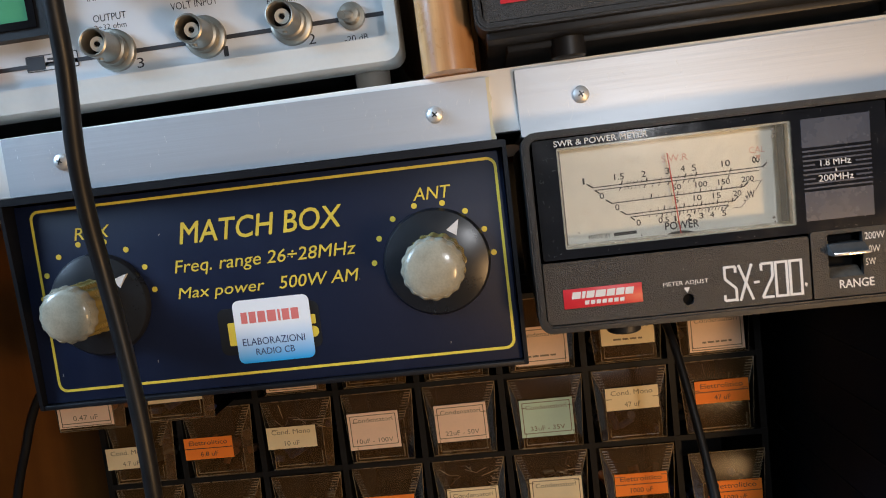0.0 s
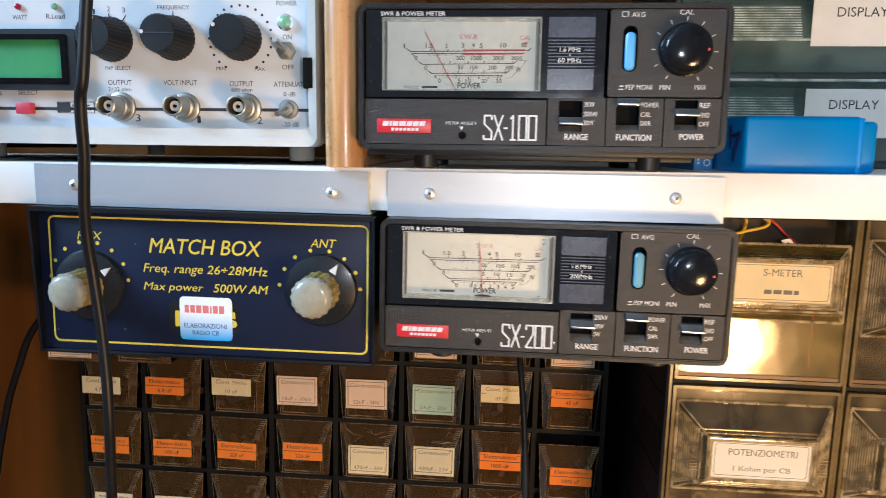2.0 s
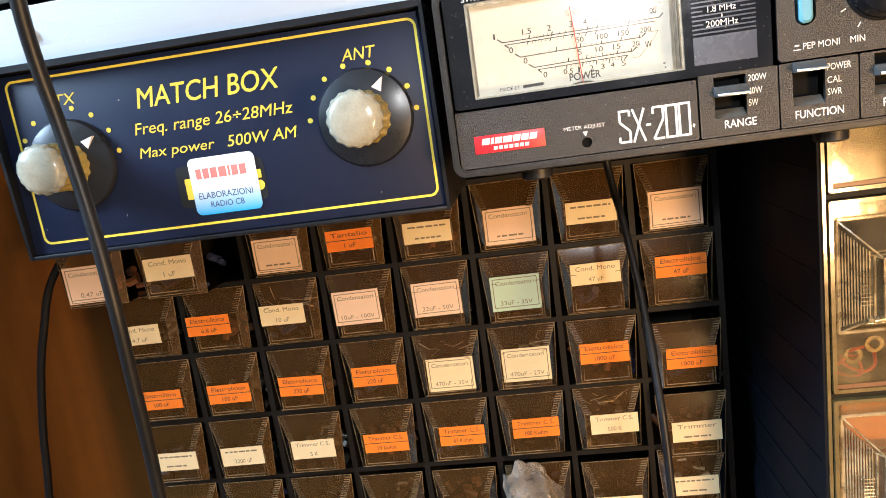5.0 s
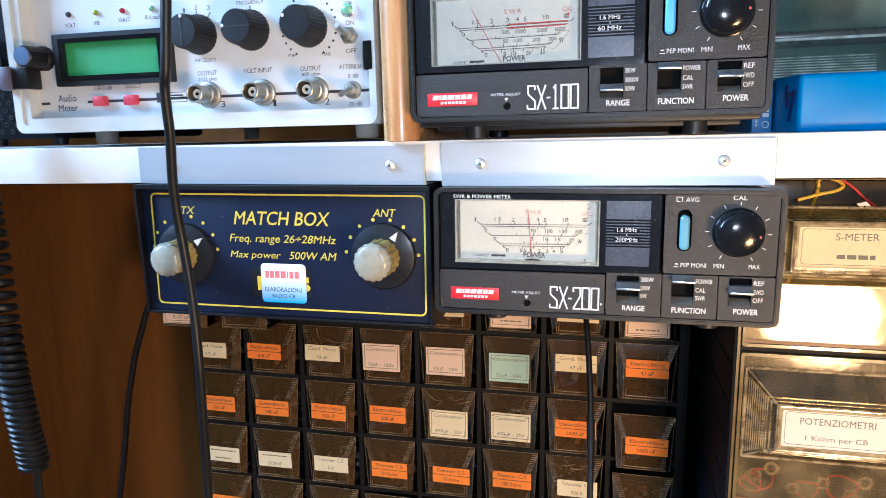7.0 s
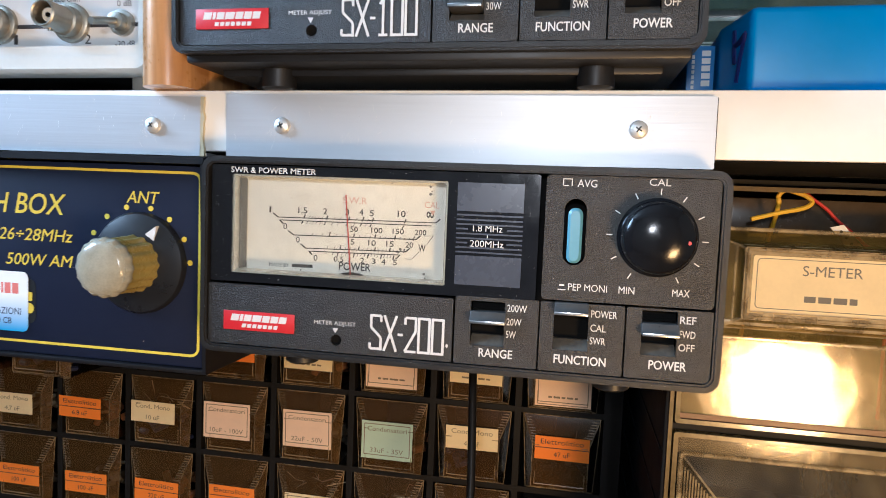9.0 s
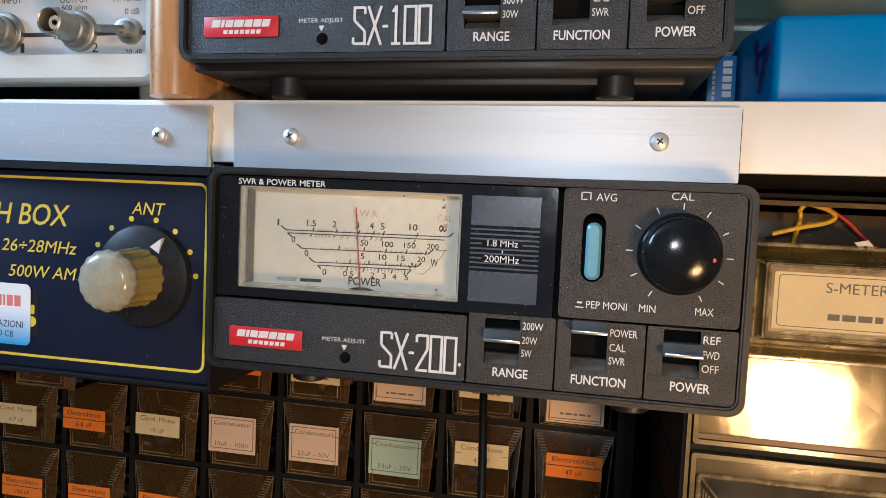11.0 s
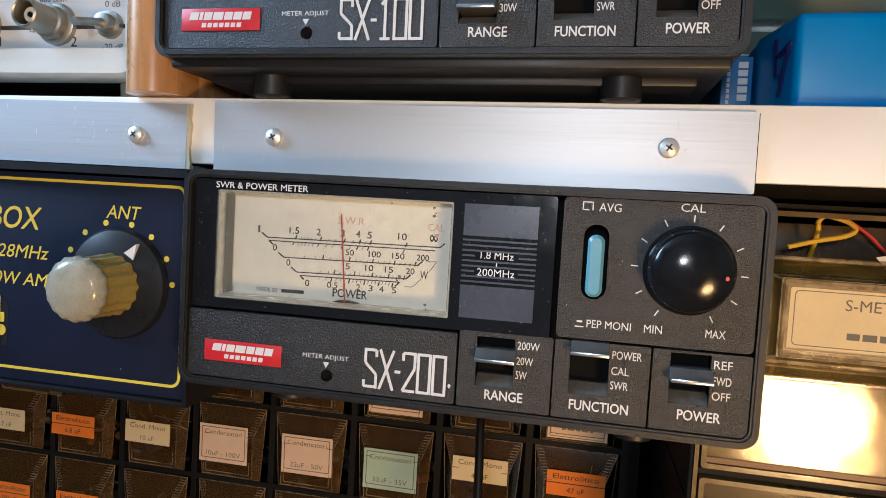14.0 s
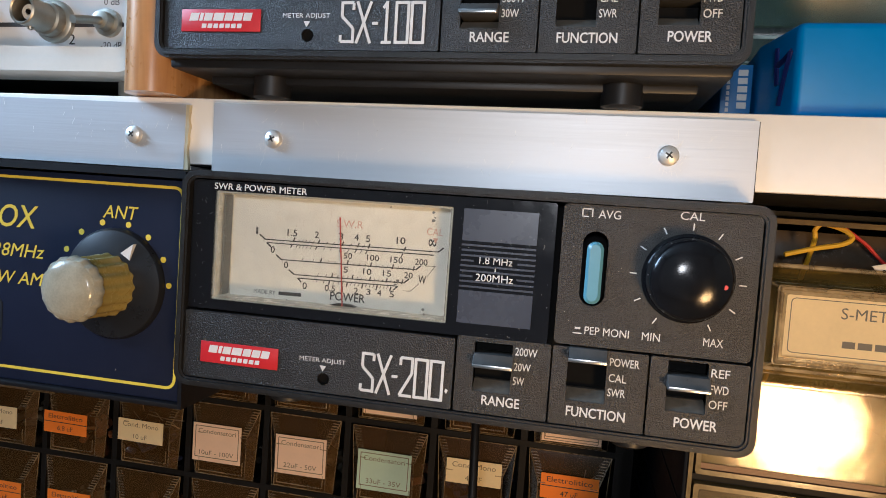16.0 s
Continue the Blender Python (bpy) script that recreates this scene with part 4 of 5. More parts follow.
for x, m in ((-221.4, DARK_INK), (-203.2, mat("amber_green_lens", (0.35, 0.4, 0.05), 0.2)), (-185.6, mat("dark_red_lens", (0.3, 0.01, 0.03), 0.2)), (-166.9, GREEN_LENS)):
    part("indicator", lathe(B(), [(1.5, 32), (1.5, 31.2), (1.2, 30.5), (0.1, 30.2)], x, 1158.6, 16), m, am)
pl = part("power_indicator", lathe(B(), [(4.0, 32), (4.0, 30.8), (3.2, 30.2), (3.0, 29.8)], -51.4, 1151.0, 24), CHROME, am, "chromed indicator holder")
part("lens", lathe(B(), [(2.8, 31), (2.8, 29.4), (1.8, 28.6), (0.1, 28.3)], -51.4, 1151.0, 20), GREEN_LENS, pl)
for cx, cz, tilt in ((-138.6, 1143.0, 88), (-107.2, 1143.6, 176), (-74.0, 1143.6, 150)):
    kn = part("knob", lathe(B(), [(10.8, 32), (10.6, 29), (9.5, 27.5), (8.9, 15.5), (8.2, 14.6), (0.1, 14.4)], cx, cz, 120, 30, 0.035), BLACK, am, "black fluted knob")
    c, s = math.cos(radians(tilt)), math.sin(radians(tilt))
    if cx < -130:
        part("knob_line", stroke(B(), cx, cz - 8, cx, cz + 8, 0.6, 14.4), DARK_INK, kn)
    elif cx < -100:
        part("knob_line", stroke(B(), cx - 8, cz, cx + 8, cz, 0.5, 14.4), DARK_INK, kn)
    part("knob_mark", lathe(B(), [(1.0, 14.6), (0.9, 14.2), (0.05, 14.15)], cx + 7.4 * c, cz + 7.4 * s, 12), WHITE_INK, kn)
bm = B()
for a in range(-60, 241, 15):
    prism(bm, circle(-74.0 + 15.5 * math.cos(radians(a)), 1143.6 + 15.5 * math.sin(radians(a)), 0.65, 10), yf - 0.08, yf)
part("dial_dots", bm, DARK_INK, am)
part("dial_marks", stroke(stroke(stroke(stroke(B(), -107.2, 1153.4, -107.2, 1156.4, 0.5, yf), -147.5, 1153, -145.5, 1150.8, 0.5, yf), -139.6, 1152.4, -139.6, 1155.6, 0.5, yf), -131.0, 1154.5, -132.8, 1151.8, 0.5, yf), DARK_INK, am)
for cx in (-135.2, -102.4, -71.6):
    jack = part("coaxial_jack", lathe(B(), [(7.2, 32), (7.2, 30.2), (6.6, 29.8), (5.6, 29.6), (5.6, 26.4), (4.8, 26.0), (4.8, 16.8), (4.3, 16.4), (3.9, 16.8), (3.9, 24), (0.1, 24)], cx, 1110.6, 40), NICKEL, am, "nickel bayonet socket")
    part("bore", lathe(B(), [(3.85, 24.5), (3.85, 23.4), (0.1, 23.4)], cx, 1110.6, 20), BLACK_MATT, jack)
    part("insulator", lathe(B(), [(2.5, 23.4), (2.5, 19.6), (1.1, 19.4), (1.0, 21), (0.1, 21)], cx, 1110.6, 20), BEZEL_WHITE, jack)
    part("pin", lathe(B(), [(0.7, 21), (0.7, 19.0), (0.1, 18.9)], cx, 1110.6, 10), BLACK_MATT, jack)
    bm = B()
    for s in (-1, 1):
        lathe(bm, [(0.9, 1110.6 - 5.4 * s), (0.9, 1110.6 - 4.2 * s)], cx, 20.5, 10, up=True)
    part("bayonet_pin", bm, NICKEL, jack)
for cx, cz, up in ((-51.2, 1137.8, 1), (-50.6, 1110.2, -1)):
    tg = part("toggle_switch", lathe(B(), [(4.6, 32), (4.6, 29.8), (3.2, 29.6), (3.0, 26.6), (2.2, 26.4), (0.1, 26.4)], cx, cz, 6 if cz > 1120 else 24), NICKEL, am, "nickel toggle switch")
    part("toggle_lever", tube(B(), [Vector((cx, 28, cz)), Vector((cx - 0.4, 21, cz + 1.6 * up)), Vector((cx - 0.8, 15.5, cz + 3.0 * up))], 1.35, 12), NICKEL, tg)
for cx in (-204.2, -183.9):
    part("push_button", box(B(), cx - 4.4, cx + 3.4, 28.0, 32.2, 1106.7, 1112.3, 0.5), RED_BUTTON, am, "red push button")
part("side_slot", box(B(), -40.8, -36.2, 21.6, 33, 1119.6, 1133.6, 0.4), BLACK_MATT, am)
rk = part("set_knob", lathe(B(), [(7.2, 32), (7.0, 29), (6.2, 28), (6.0, 16), (5.4, 15.4), (0.1, 15.3)], -241.0, 1135.0, 48, 14, 0.05), BLACK, am, "small black knob with a blue cap")
part("knob_cap", lathe(B(), [(5.2, 15.5), (5.0, 14.6), (0.1, 14.3)], -241.0, 1135.0, 28), mat("pale_blue_cap", (0.12, 0.2, 0.38), 0.3), rk)
part("corner_clip", box(B(), -259.5, -243.0, 19.5, 30, 1117.4, 1129.4, 0.8), BLACK, am)
part("clip_face", box(B(), -261.0, -254.0, 17.5, 24, 1117.0, 1130.0, 0.6), mat("dusky_violet_plastic", (0.12, 0.10, 0.13), 0.35), am)

# ---- dark set at the end of the shelf ----
rs = thing("radio_set", (-306, 120, shelf_z(-306)), "black radio set with plugs beside the audio meter", "radio set", ry=LEAN)
part("case", box(B(), -345, -266, 60, 230, 1089, 1180, 3), mat("dull_black_case", (0.004, 0.004, 0.0045), 0.75, spec=0.1), rs)
bm = B()
for k in range(6):  # punched holes with raised rims
    for j in range(9):
        x, z = -336 + j * 7.6 + (k % 2) * 3.8, 1093.5 + k * 4.6
        ring(bm, circle(x, z, 1.5, 10), circle(x, z, 1.0, 10), 59.5, 60.1)
part("grille", bm, mat("worn_black_steel", (0.03, 0.03, 0.032), 0.4, 0.4), rs, kind="stuff")
bm = lathe(B(), [(10.5, 60), (10.5, 55), (9.6, 54), (7.4, 54), (7.2, 55.5), (6.0, 55.5), (5.6, 53.6), (4.2, 53.2), (3.8, 56), (0.1, 56)], -311, 1137, 40)
part("socket", bm, mat("cloudy_grey_plastic", (0.10, 0.105, 0.095), 0.4), rs, "cloudy grey round socket")
for x in (-309, -304, -299):
    part("pin", lathe(B(), [(1.1, 1147.5), (1.0, 1151), (0.2, 1156)], x, 57, 10, up=True), PANEL_WHITE, rs)
for x in (-330, -280):
    part("foot", lathe(B(), [(5, 1090), (5, 1084.6), (0.1, 1084.5)], x, 80, 14, up=True), BLACK, rs)

# ---- cables ----
def cable(pts, r, label, name="cable"):
    return solo(name, tube(B(), smooth_path(pts), r, 12), BLACK_CABLE, label, "cable", "", pts[0])


cable([(-70, -62, 1500), (-86, -62, 1240), (-98.6, -58, 1130), (-103.7, -54, 1110), (-106.5, -49, 1090), (-110.5, -44, 1070), (-112.4, -40, 1055), (-112.6, -37, 1040), (-110.8, -36.5, 1020), (-108.9, -37.5, 1000), (-108.5, -37.5, 980), (-110.3, -35, 960), (-113.1, -31, 930), (-115.5, -28, 900), (-119, -22, 800), (-122, -10, 715), (-126, 20, 614.3)], 2.2, "thick black cable hanging in front of the matching box")
c2 = cable([(66, 100, 1003.5), (66.5, 136, 995), (69, 136, 975), (71, 126, 960), (73, 116, 940), (74.6, 106.5, 920), (75.4, 96.5, 900), (75.9, 87, 880), (76.1, 80, 860), (77, 70, 800), (84, 66, 720), (92, 66, 614.1)], 2.0, "thin black cable hanging behind the meter")
part("tape_joint", tube(B(), smooth_path([(75.1, 101.2, 909), (75.4, 96.8, 900.5), (75.6, 92.6, 892)], 4), 2.6, 12), BLACK_CABLE, c2)
cable([(-160, 80, 1000), (-190, 98, 1000), (-268, 178, 979), (-298, 182, 950), (-312, 182, 918), (-322, 182, 890), (-333, 182, 845), (-340, 182, 806), (-350, 182, 760), (-356, 176, 720), (-358, 160, 614.7)], 2.6, "black cable bending down from the matching box")
spine = smooth_path([(-318, -9, 1210), (-284, -9, 1130), (-260, -9, 1085), (-253.5, -9, 1050), (-251, -9, 983), (-247, -9, 935), (-241.5, -9, 900)], 24)
bm, way = B(), []
turns = 60
for i in range(turns * 12 + 1):
    u = i / (turns * 12) * (len(spine) - 1)
    k = min(int(u), len(spine) - 2)
    a = 2 * math.pi * i / 12
    way.append(spine[k].lerp(spine[k + 1], u - k) + Vector((math.cos(a) * 6.5, math.sin(a) * 6.5, 0)))
way += [Vector(p) for p in ((-240, -9, 899), (-242, -8, 888), (-243, -8, 850), (-240, -6, 790), (-238, 0, 720), (-237, 20, 615))]
solo("coiled_cable", tube(bm, way, 2.35, 7), BLACK_CABLE, "black coiled microphone cable hanging past the shelf edge", "cable", "", (-243.5, -9, 894))


# ---- cabinet of small drawers ----
PITCH, DW, DH = 52.2, 48.0, 44.6
X0, ROW_TOPS = -275.2, (976.8, 927.8, 878.8, 829.8, 780.6, 731.6, 682.6)
FRONT = 206.0


def bars(x0, x1, z, h, y, rnd, bm):
    """A line of print too small to read."""
    x = x0
    while x < x1 - 1.2:
        w = min(rnd.uniform(2.0, 5.5), x1 - x)
        stroke(bm, x, z, x + w, z, h, y, 0.03)
        x += w + 0.9
    return bm


LIP = 4.5


def drawer_shell(w, h):
    """Clear front: a sloping top, the label face and a floor, open at the sides."""
    bm = B()
    a, b = w * 0.03, w * 0.16
    c = w * 0.09
    v = [bm.verts.new(p) for p in ((a, 0, h), (w - a, 0, h), (w - b, -LIP, h * 0.62), (b, -LIP, h * 0.62), (w - b, -LIP, h * 0.05), (b, -LIP, h * 0.05), (w - c, 0, 0), (c, 0, 0), (w - c, 80, 0), (c, 80, 0))]
    for f in ((0, 1, 2, 3), (3, 2, 4, 5), (5, 4, 6, 7), (7, 6, 8, 9)):
        bm.faces.new([v[k] for k in f])
    return bm


def drawer_side(w, h, s):
    """One slanting cheek of the lip."""
    a, b = w * 0.03, w * 0.16
    bm = B()
    m = (lambda x: x) if not s else (lambda x: w - x)
    bm.faces.new([bm.verts.new(p) for p in ((m(a), 0, h), (m(b), -LIP, h * 0.62), (m(b), -LIP, h * 0.05), (m(w * 0.09), 0, 0))])
    return bm


def drawer_rim(w, h):
    """The thick edges that catch the light: the top edge, the foot and the four slanting corners."""
    a, b = w * 0.03, w * 0.16
    bm = B()
    top = [Vector((a, 0, h)), Vector((w - a, 0, h))]
    face = [Vector((b, -LIP, h * 0.62)), Vector((w - b, -LIP, h * 0.62)), Vector((w - b, -LIP, h * 0.05)), Vector((b, -LIP, h * 0.05))]
    foot = [Vector((w * 0.09, 0, 0)), Vector((w * 0.91, 0, 0))]
    for p, q in ((top[0], top[1]), (top[0], face[0]), (top[1], face[1]), (face[0], face[3]), (face[1], face[2]), (face[3], face[2]), (foot[0], foot[1]), (foot[0], top[0]), (foot[1], top[1]), (face[3], foot[0]), (face[2], foot[1])):
        tube(bm, [p, q], 0.3, 5)
    return bm


def drawer_ribs(w, h, n):
    """Short level ribs, one above another, beside the two slanting edges of the top."""
    a, b = w * 0.03, w * 0.16
    bm = B()
    for k in range(n):
        u = 0.08 + 0.9 * k / (n - 1)
        for s in (0, 1):
            m = (lambda x: x) if not s else (lambda x: w - x)
            x, y, z = a + (b - a) * u, -LIP * u, h * (1 - 0.38 * u)
            tube(bm, [Vector((m(x + 0.6), y - 0.3, z - 0.3)), Vector((m(x + 4.2), y - 0.3, z - 0.3))], 0.4, 4)
    # clear frame below the label
    for p, q in (((9.5, 12), (9.5, 4.2)), ((9.5, 4.2), (w - 9.5, 4.2)), ((w - 9.5, 4.2), (w - 9.5, 12))):
        tube(bm, [Vector((p[0], -LIP - 0.2, p[1])), Vector((q[0], -LIP - 0.2, q[1]))], 0.4, 4)
    return bm


def contents(w, h, seed):
    """Loose small components heaped on the drawer's floor."""
    rnd = random.Random(seed)
    bm = B()
    for _ in range(16):
        x, y, z = rnd.uniform(5, w - 5), rnd.uniform(3, 40), rnd.uniform(2.5, h * 0.42)
        d = Vector((rnd.gauss(0, 1), rnd.gauss(0, 1), rnd.gauss(0, 0.4))).normalized() * rnd.uniform(2.5, 5)
        tube(bm, [Vector((x, y, z)) - d, Vector((x, y, z)) + d], rnd.uniform(1.4, 2.8), 7)
    return bm


def as_local(bm, base):
    """Moves a shape drawn at the origin to base."""
    for v in bm.verts:
        v.co += Vector(base)
    return bm


cab = thing("small_parts_cabinet", (-70, 250, 612), "black cabinet of small smoky clear drawers with paper labels", "drawer cabinet")
bm = B()
x_end = X0 + 8 * PITCH
zb = 614
for i in range(9):
    x = X0 + i * PITCH - (PITCH - DW) / 2
    box(bm, x - 1.9, x + 1.9, FRONT + 1.5, 300, zb, 979.5)
for z in (*(t + 1.9 for t in ROW_TOPS), zb + 0.5):
    box(bm, X0 - 3, x_end, FRONT + 1.2, 300, z - 1.7, z + 1.7)
# back sheet, run on past the last column to paint the side gap dark
box(bm, X0 - 4, x_end + 13.4, 288, 300, 612.2, 1062)
part("frame", bm, FRAME_BLACK, cab, "black plastic drawer frame, its back run on to darken the side gap")

MESHES = {
    "drawer": to_mesh("drawer", drawer_shell(DW, DH), SMOKE, Vector(), 20),
    "rim": to_mesh("rim", drawer_rim(DW, DH), RIB, Vector()),
    "cheek0": to_mesh("cheek", drawer_side(DW, DH, 0), SIDE_WALL, Vector()),
    "cheek1": to_mesh("cheek", drawer_side(DW, DH, 1), SIDE_WALL, Vector()),
    "rib": to_mesh("rib", drawer_ribs(DW, DH, 11), RIB, Vector()),
}
for k, m in enumerate((PART_BROWN, PART_BLUE, BLACK, NICKEL)):
    MESHES[f"contents{k}"] = to_mesh("contents", contents(DW, DH, k + 3), m, Vector())
for tone, paper in PAPERS.items():
    MESHES["small " + tone] = to_mesh("label", box(B(), 8.2, DW - 8.2, -LIP - 0.4, -LIP - 0.1, 12.5, 26.5), paper, Vector())
    MESHES["tall " + tone] = to_mesh("label", box(B(), 7.9, DW - 7.9, -LIP - 0.4, -LIP - 0.1, 4.0, 27.5), paper, Vector())


def shared(name, key, parent, place=(0, 0, 0)):
    ob = new(name, MESHES[key])
    ob.parent = parent
    ob.location = Vector(place) * 0.001
    return ob


# what each label says: colour, size, first line, second line
ROWS = (
    (("pink", "tall", "Condensatori", "0.47 uF"), ("cream", "small", "Cond. Mono", "1 uF"), ("pink", "tall", "Condensatori", ""), ("orange", "small", "Tantalio", "1 uF"), ("cream", "small", "", ""), ("pink", "tall", "Condensatori", ""), ("cream", "small", "", ""), ("pink", "tall", "Condensatori", "")),
    (("cream", "small", "Cond. Mono", "4.7 uF"), ("orange", "small", "Elettrolitico", "6.8 uF"), ("cream", "small", "Cond. Mono", "10 uF"), ("pink", "tall", "Condensatori", "10uF - 100V"), ("pink", "tall", "Condensatori", "22uF - 50V"), ("green", "tall", "Condensatori", "33uF - 35V"), ("cream", "small", "Cond. Mono", "47 uF"), ("orange", "small", "Elettrolitico", "47 uF")),
    (("orange", "small", "Elettrolitico", "100 uF"), ("orange", "small", "Elettrolitico", "100 uF"), ("orange", "small", "Elettrolitico", "220 uF"), ("orange", "small", "Elettrolitico", "220 uF"), ("cream", "tall", "Condensatori", "470uF - 35V"), ("cream", "tall", "Condensatori", "470uF - 25V"), ("orange", "small", "Elettrolitico", "1000 uF"), ("orange", "small", "Elettrolitico", "1000 uF")),
    (("cream", "small", "", ""), ("cream", "small", "", "2200 uF"), ("cream", "small", "Trimmer C.S.", "5 K"), ("orange", "small", "Trimmer C.S.", "10 Kohm"), ("orange", "small", "Trimmer C.S.", "47 Kohm"), ("orange", "small", "Trimmer C.S.", "100 Kohm"), ("cream", "small", "Trimmer C.S.", "500 K"), ("cream", "small", "Trimmer", "")),
    (("orange", "small", "Trimmer C.S.", "1 Kohm"), ("green", "tall", "Trimmer C.S.", "4.7 Kohm"), ("orange", "small", "Trimmer C.S.", "10 Kohm"), ("green", "tall", "Trimmer", "10 Kohm"), ("pink", "tall", "", ""), ("cream", "small", "", ""), ("cream", "small", "", ""), ("cream", "small", "", "")),
    (("cream", "small", "", ""),) * 8,
    (("cream", "small", "", ""),) * 8,
)
# how far each label stands from its place, across and up
SHIFT = {
    1: ((-6, -1), (-6, 1), (-4, 3), (-3, 6), (0, 6), (-1, 5), (0, 8), (1, 7)),
    2: ((-2, -2), (-1, -2), (-1, 0), (0, 1), (1, 1), (1, 3), (0, 3), (2, 2)),
    3: ((0, -1), (0, -1), (1, 0), (1, 0), (3, 1), (2, 2), (3, 0), (2, 0)),
}
for r, (top_z, row) in enumerate(zip(ROW_TOPS, ROWS)):
    for c, (tone, size, one, two) in enumerate(row):
        rnd = random.Random(r * 10 + c)
        x, y, z = X0 + c * PITCH + rnd.uniform(-0.7, 0.7), FRONT + rnd.uniform(-1.0, 1.5), top_z - DH
        if r == 0 and c < 2:
            y, z = y - 48 + 3 * c, z + 4  # two drawers stand pulled out
        if r == 4 and c in (3, 4, 5, 6):
            z -= 3 + 2.0 * (c == 6)
        if c == 7 and r in (2, 3):
            y, z = y - 6, z - 6  # these two hang low in their frame
        drawer = shared("drawer", "drawer", cab, Vector((x, y, z)) - BASE[cab])
        shared("rim", "rim", drawer)
        tagged(shared("rib", "rib", drawer), kind="stuff")
        shared("cheek", "cheek0", drawer)
        shared("cheek", "cheek1", drawer)
        tagged(shared("filling", f"contents{(r * 3 + c * 5) % 4}", drawer), kind="stuff")
        if (r, c) in ((2, 4), (2, 5), (1, 7), (3, 6), (1, 2)):  # bent component leads behind the pane
            bm = B()
            for _ in range(9):
                p = Vector((rnd.uniform(8, DW - 8), rnd.uniform(2, 14), rnd.uniform(24, 34)))
                q = p + Vector((rnd.gauss(0, 9), rnd.uniform(-2, 6), rnd.gauss(0, 4)))
                q = Vector((min(max(q.x, 4), DW - 4), max(q.y, 1.5), min(max(q.z, 22), 41)))
                tube(bm, [p, (p + q) / 2 + Vector((0, 0, rnd.gauss(0, 1.2))), q], 0.3, 4)
            ob = new("lead", to_mesh("lead", bm, NICKEL, Vector()))
            ob.parent = drawer
            tagged(ob, kind="stuff")
        if (r, c) == (4, 5):
            continue
        label = shared("label", f"{size} {tone}", drawer, (SHIFT[r][c][0] if r in SHIFT else rnd.uniform(-0.8, 0.8), 0, SHIFT[r][c][1] if r in SHIFT else rnd.uniform(-1.0, 0.6) - (7 if (r, c) in ((4, 3), (4, 4), (4, 6)) else 0)))
        label.rotation_euler = (0, rnd.gauss(0, 0.006), 0)
        ink = B()
        w0, w1 = (10.5, DW - 10.5)
        za, zc, h = (23.3, 15.9, 3.0) if size == "small" else (22.8, 9.4, 2.9)
        if size == "small" and tone == "orange":
            stroke(ink, 8.3, 19.6, DW - 8.3, 19.6, 0.5, -LIP - 0.41, 0.02)
        elif size == "tall":
            ring(ink, rrect(9.4, DW - 9.4, 6.2, 26.0, 0.3, 1), rrect(9.9, DW - 9.9, 6.7, 25.5, 0.3, 1), -LIP - 0.44, -LIP - 0.4)
        if one:
            letters(one, w0 + 1, w1 - 1, za - h / 2, za + h / 2, -LIP - 0.45, bm=ink)
        else:
            bars(w0 + 1, w1 - 1, za, 1.1, -LIP - 0.41, rnd, ink)
        if two:
            half = (1.05 if size == "tall" else 0.95) * len(two)
            letters(two, DW / 2 - half, DW / 2 + half, zc - h / 2, zc + h / 2, -LIP - 0.45, bm=ink)
        else:
            bars(w0 + 5, w1 - 5, zc, 1.1, -LIP - 0.41, rnd, ink)
        ob = new("print", to_mesh("print", ink, DARK_INK if tone == "orange" else FADED_INK, Vector()))
        ob.parent = drawer
        ob.location = label.location
        ob.rotation_euler = label.rotation_euler
# clear bag stuffed into one drawer
bm = B()
bmesh.ops.create_icosphere(bm, subdivisions=4, radius=1)
for v in bm.verts:
    n = noise.fractal(v.co * 2.2, 1.0, 2.0, 4) * 0.22 + noise.noise(v.co * 7) * 0.06
    p = v.co * (1 + n)
    v.co = Vector((7 + p.x * 19 - p.z * 7, 197 + p.y * 10, 752 + p.z * 32))
solo("plastic_bag", bm, BAG, "crumpled clear plastic bag stuffed into a small drawer", "plastic bag", "", (7, 200, 738))


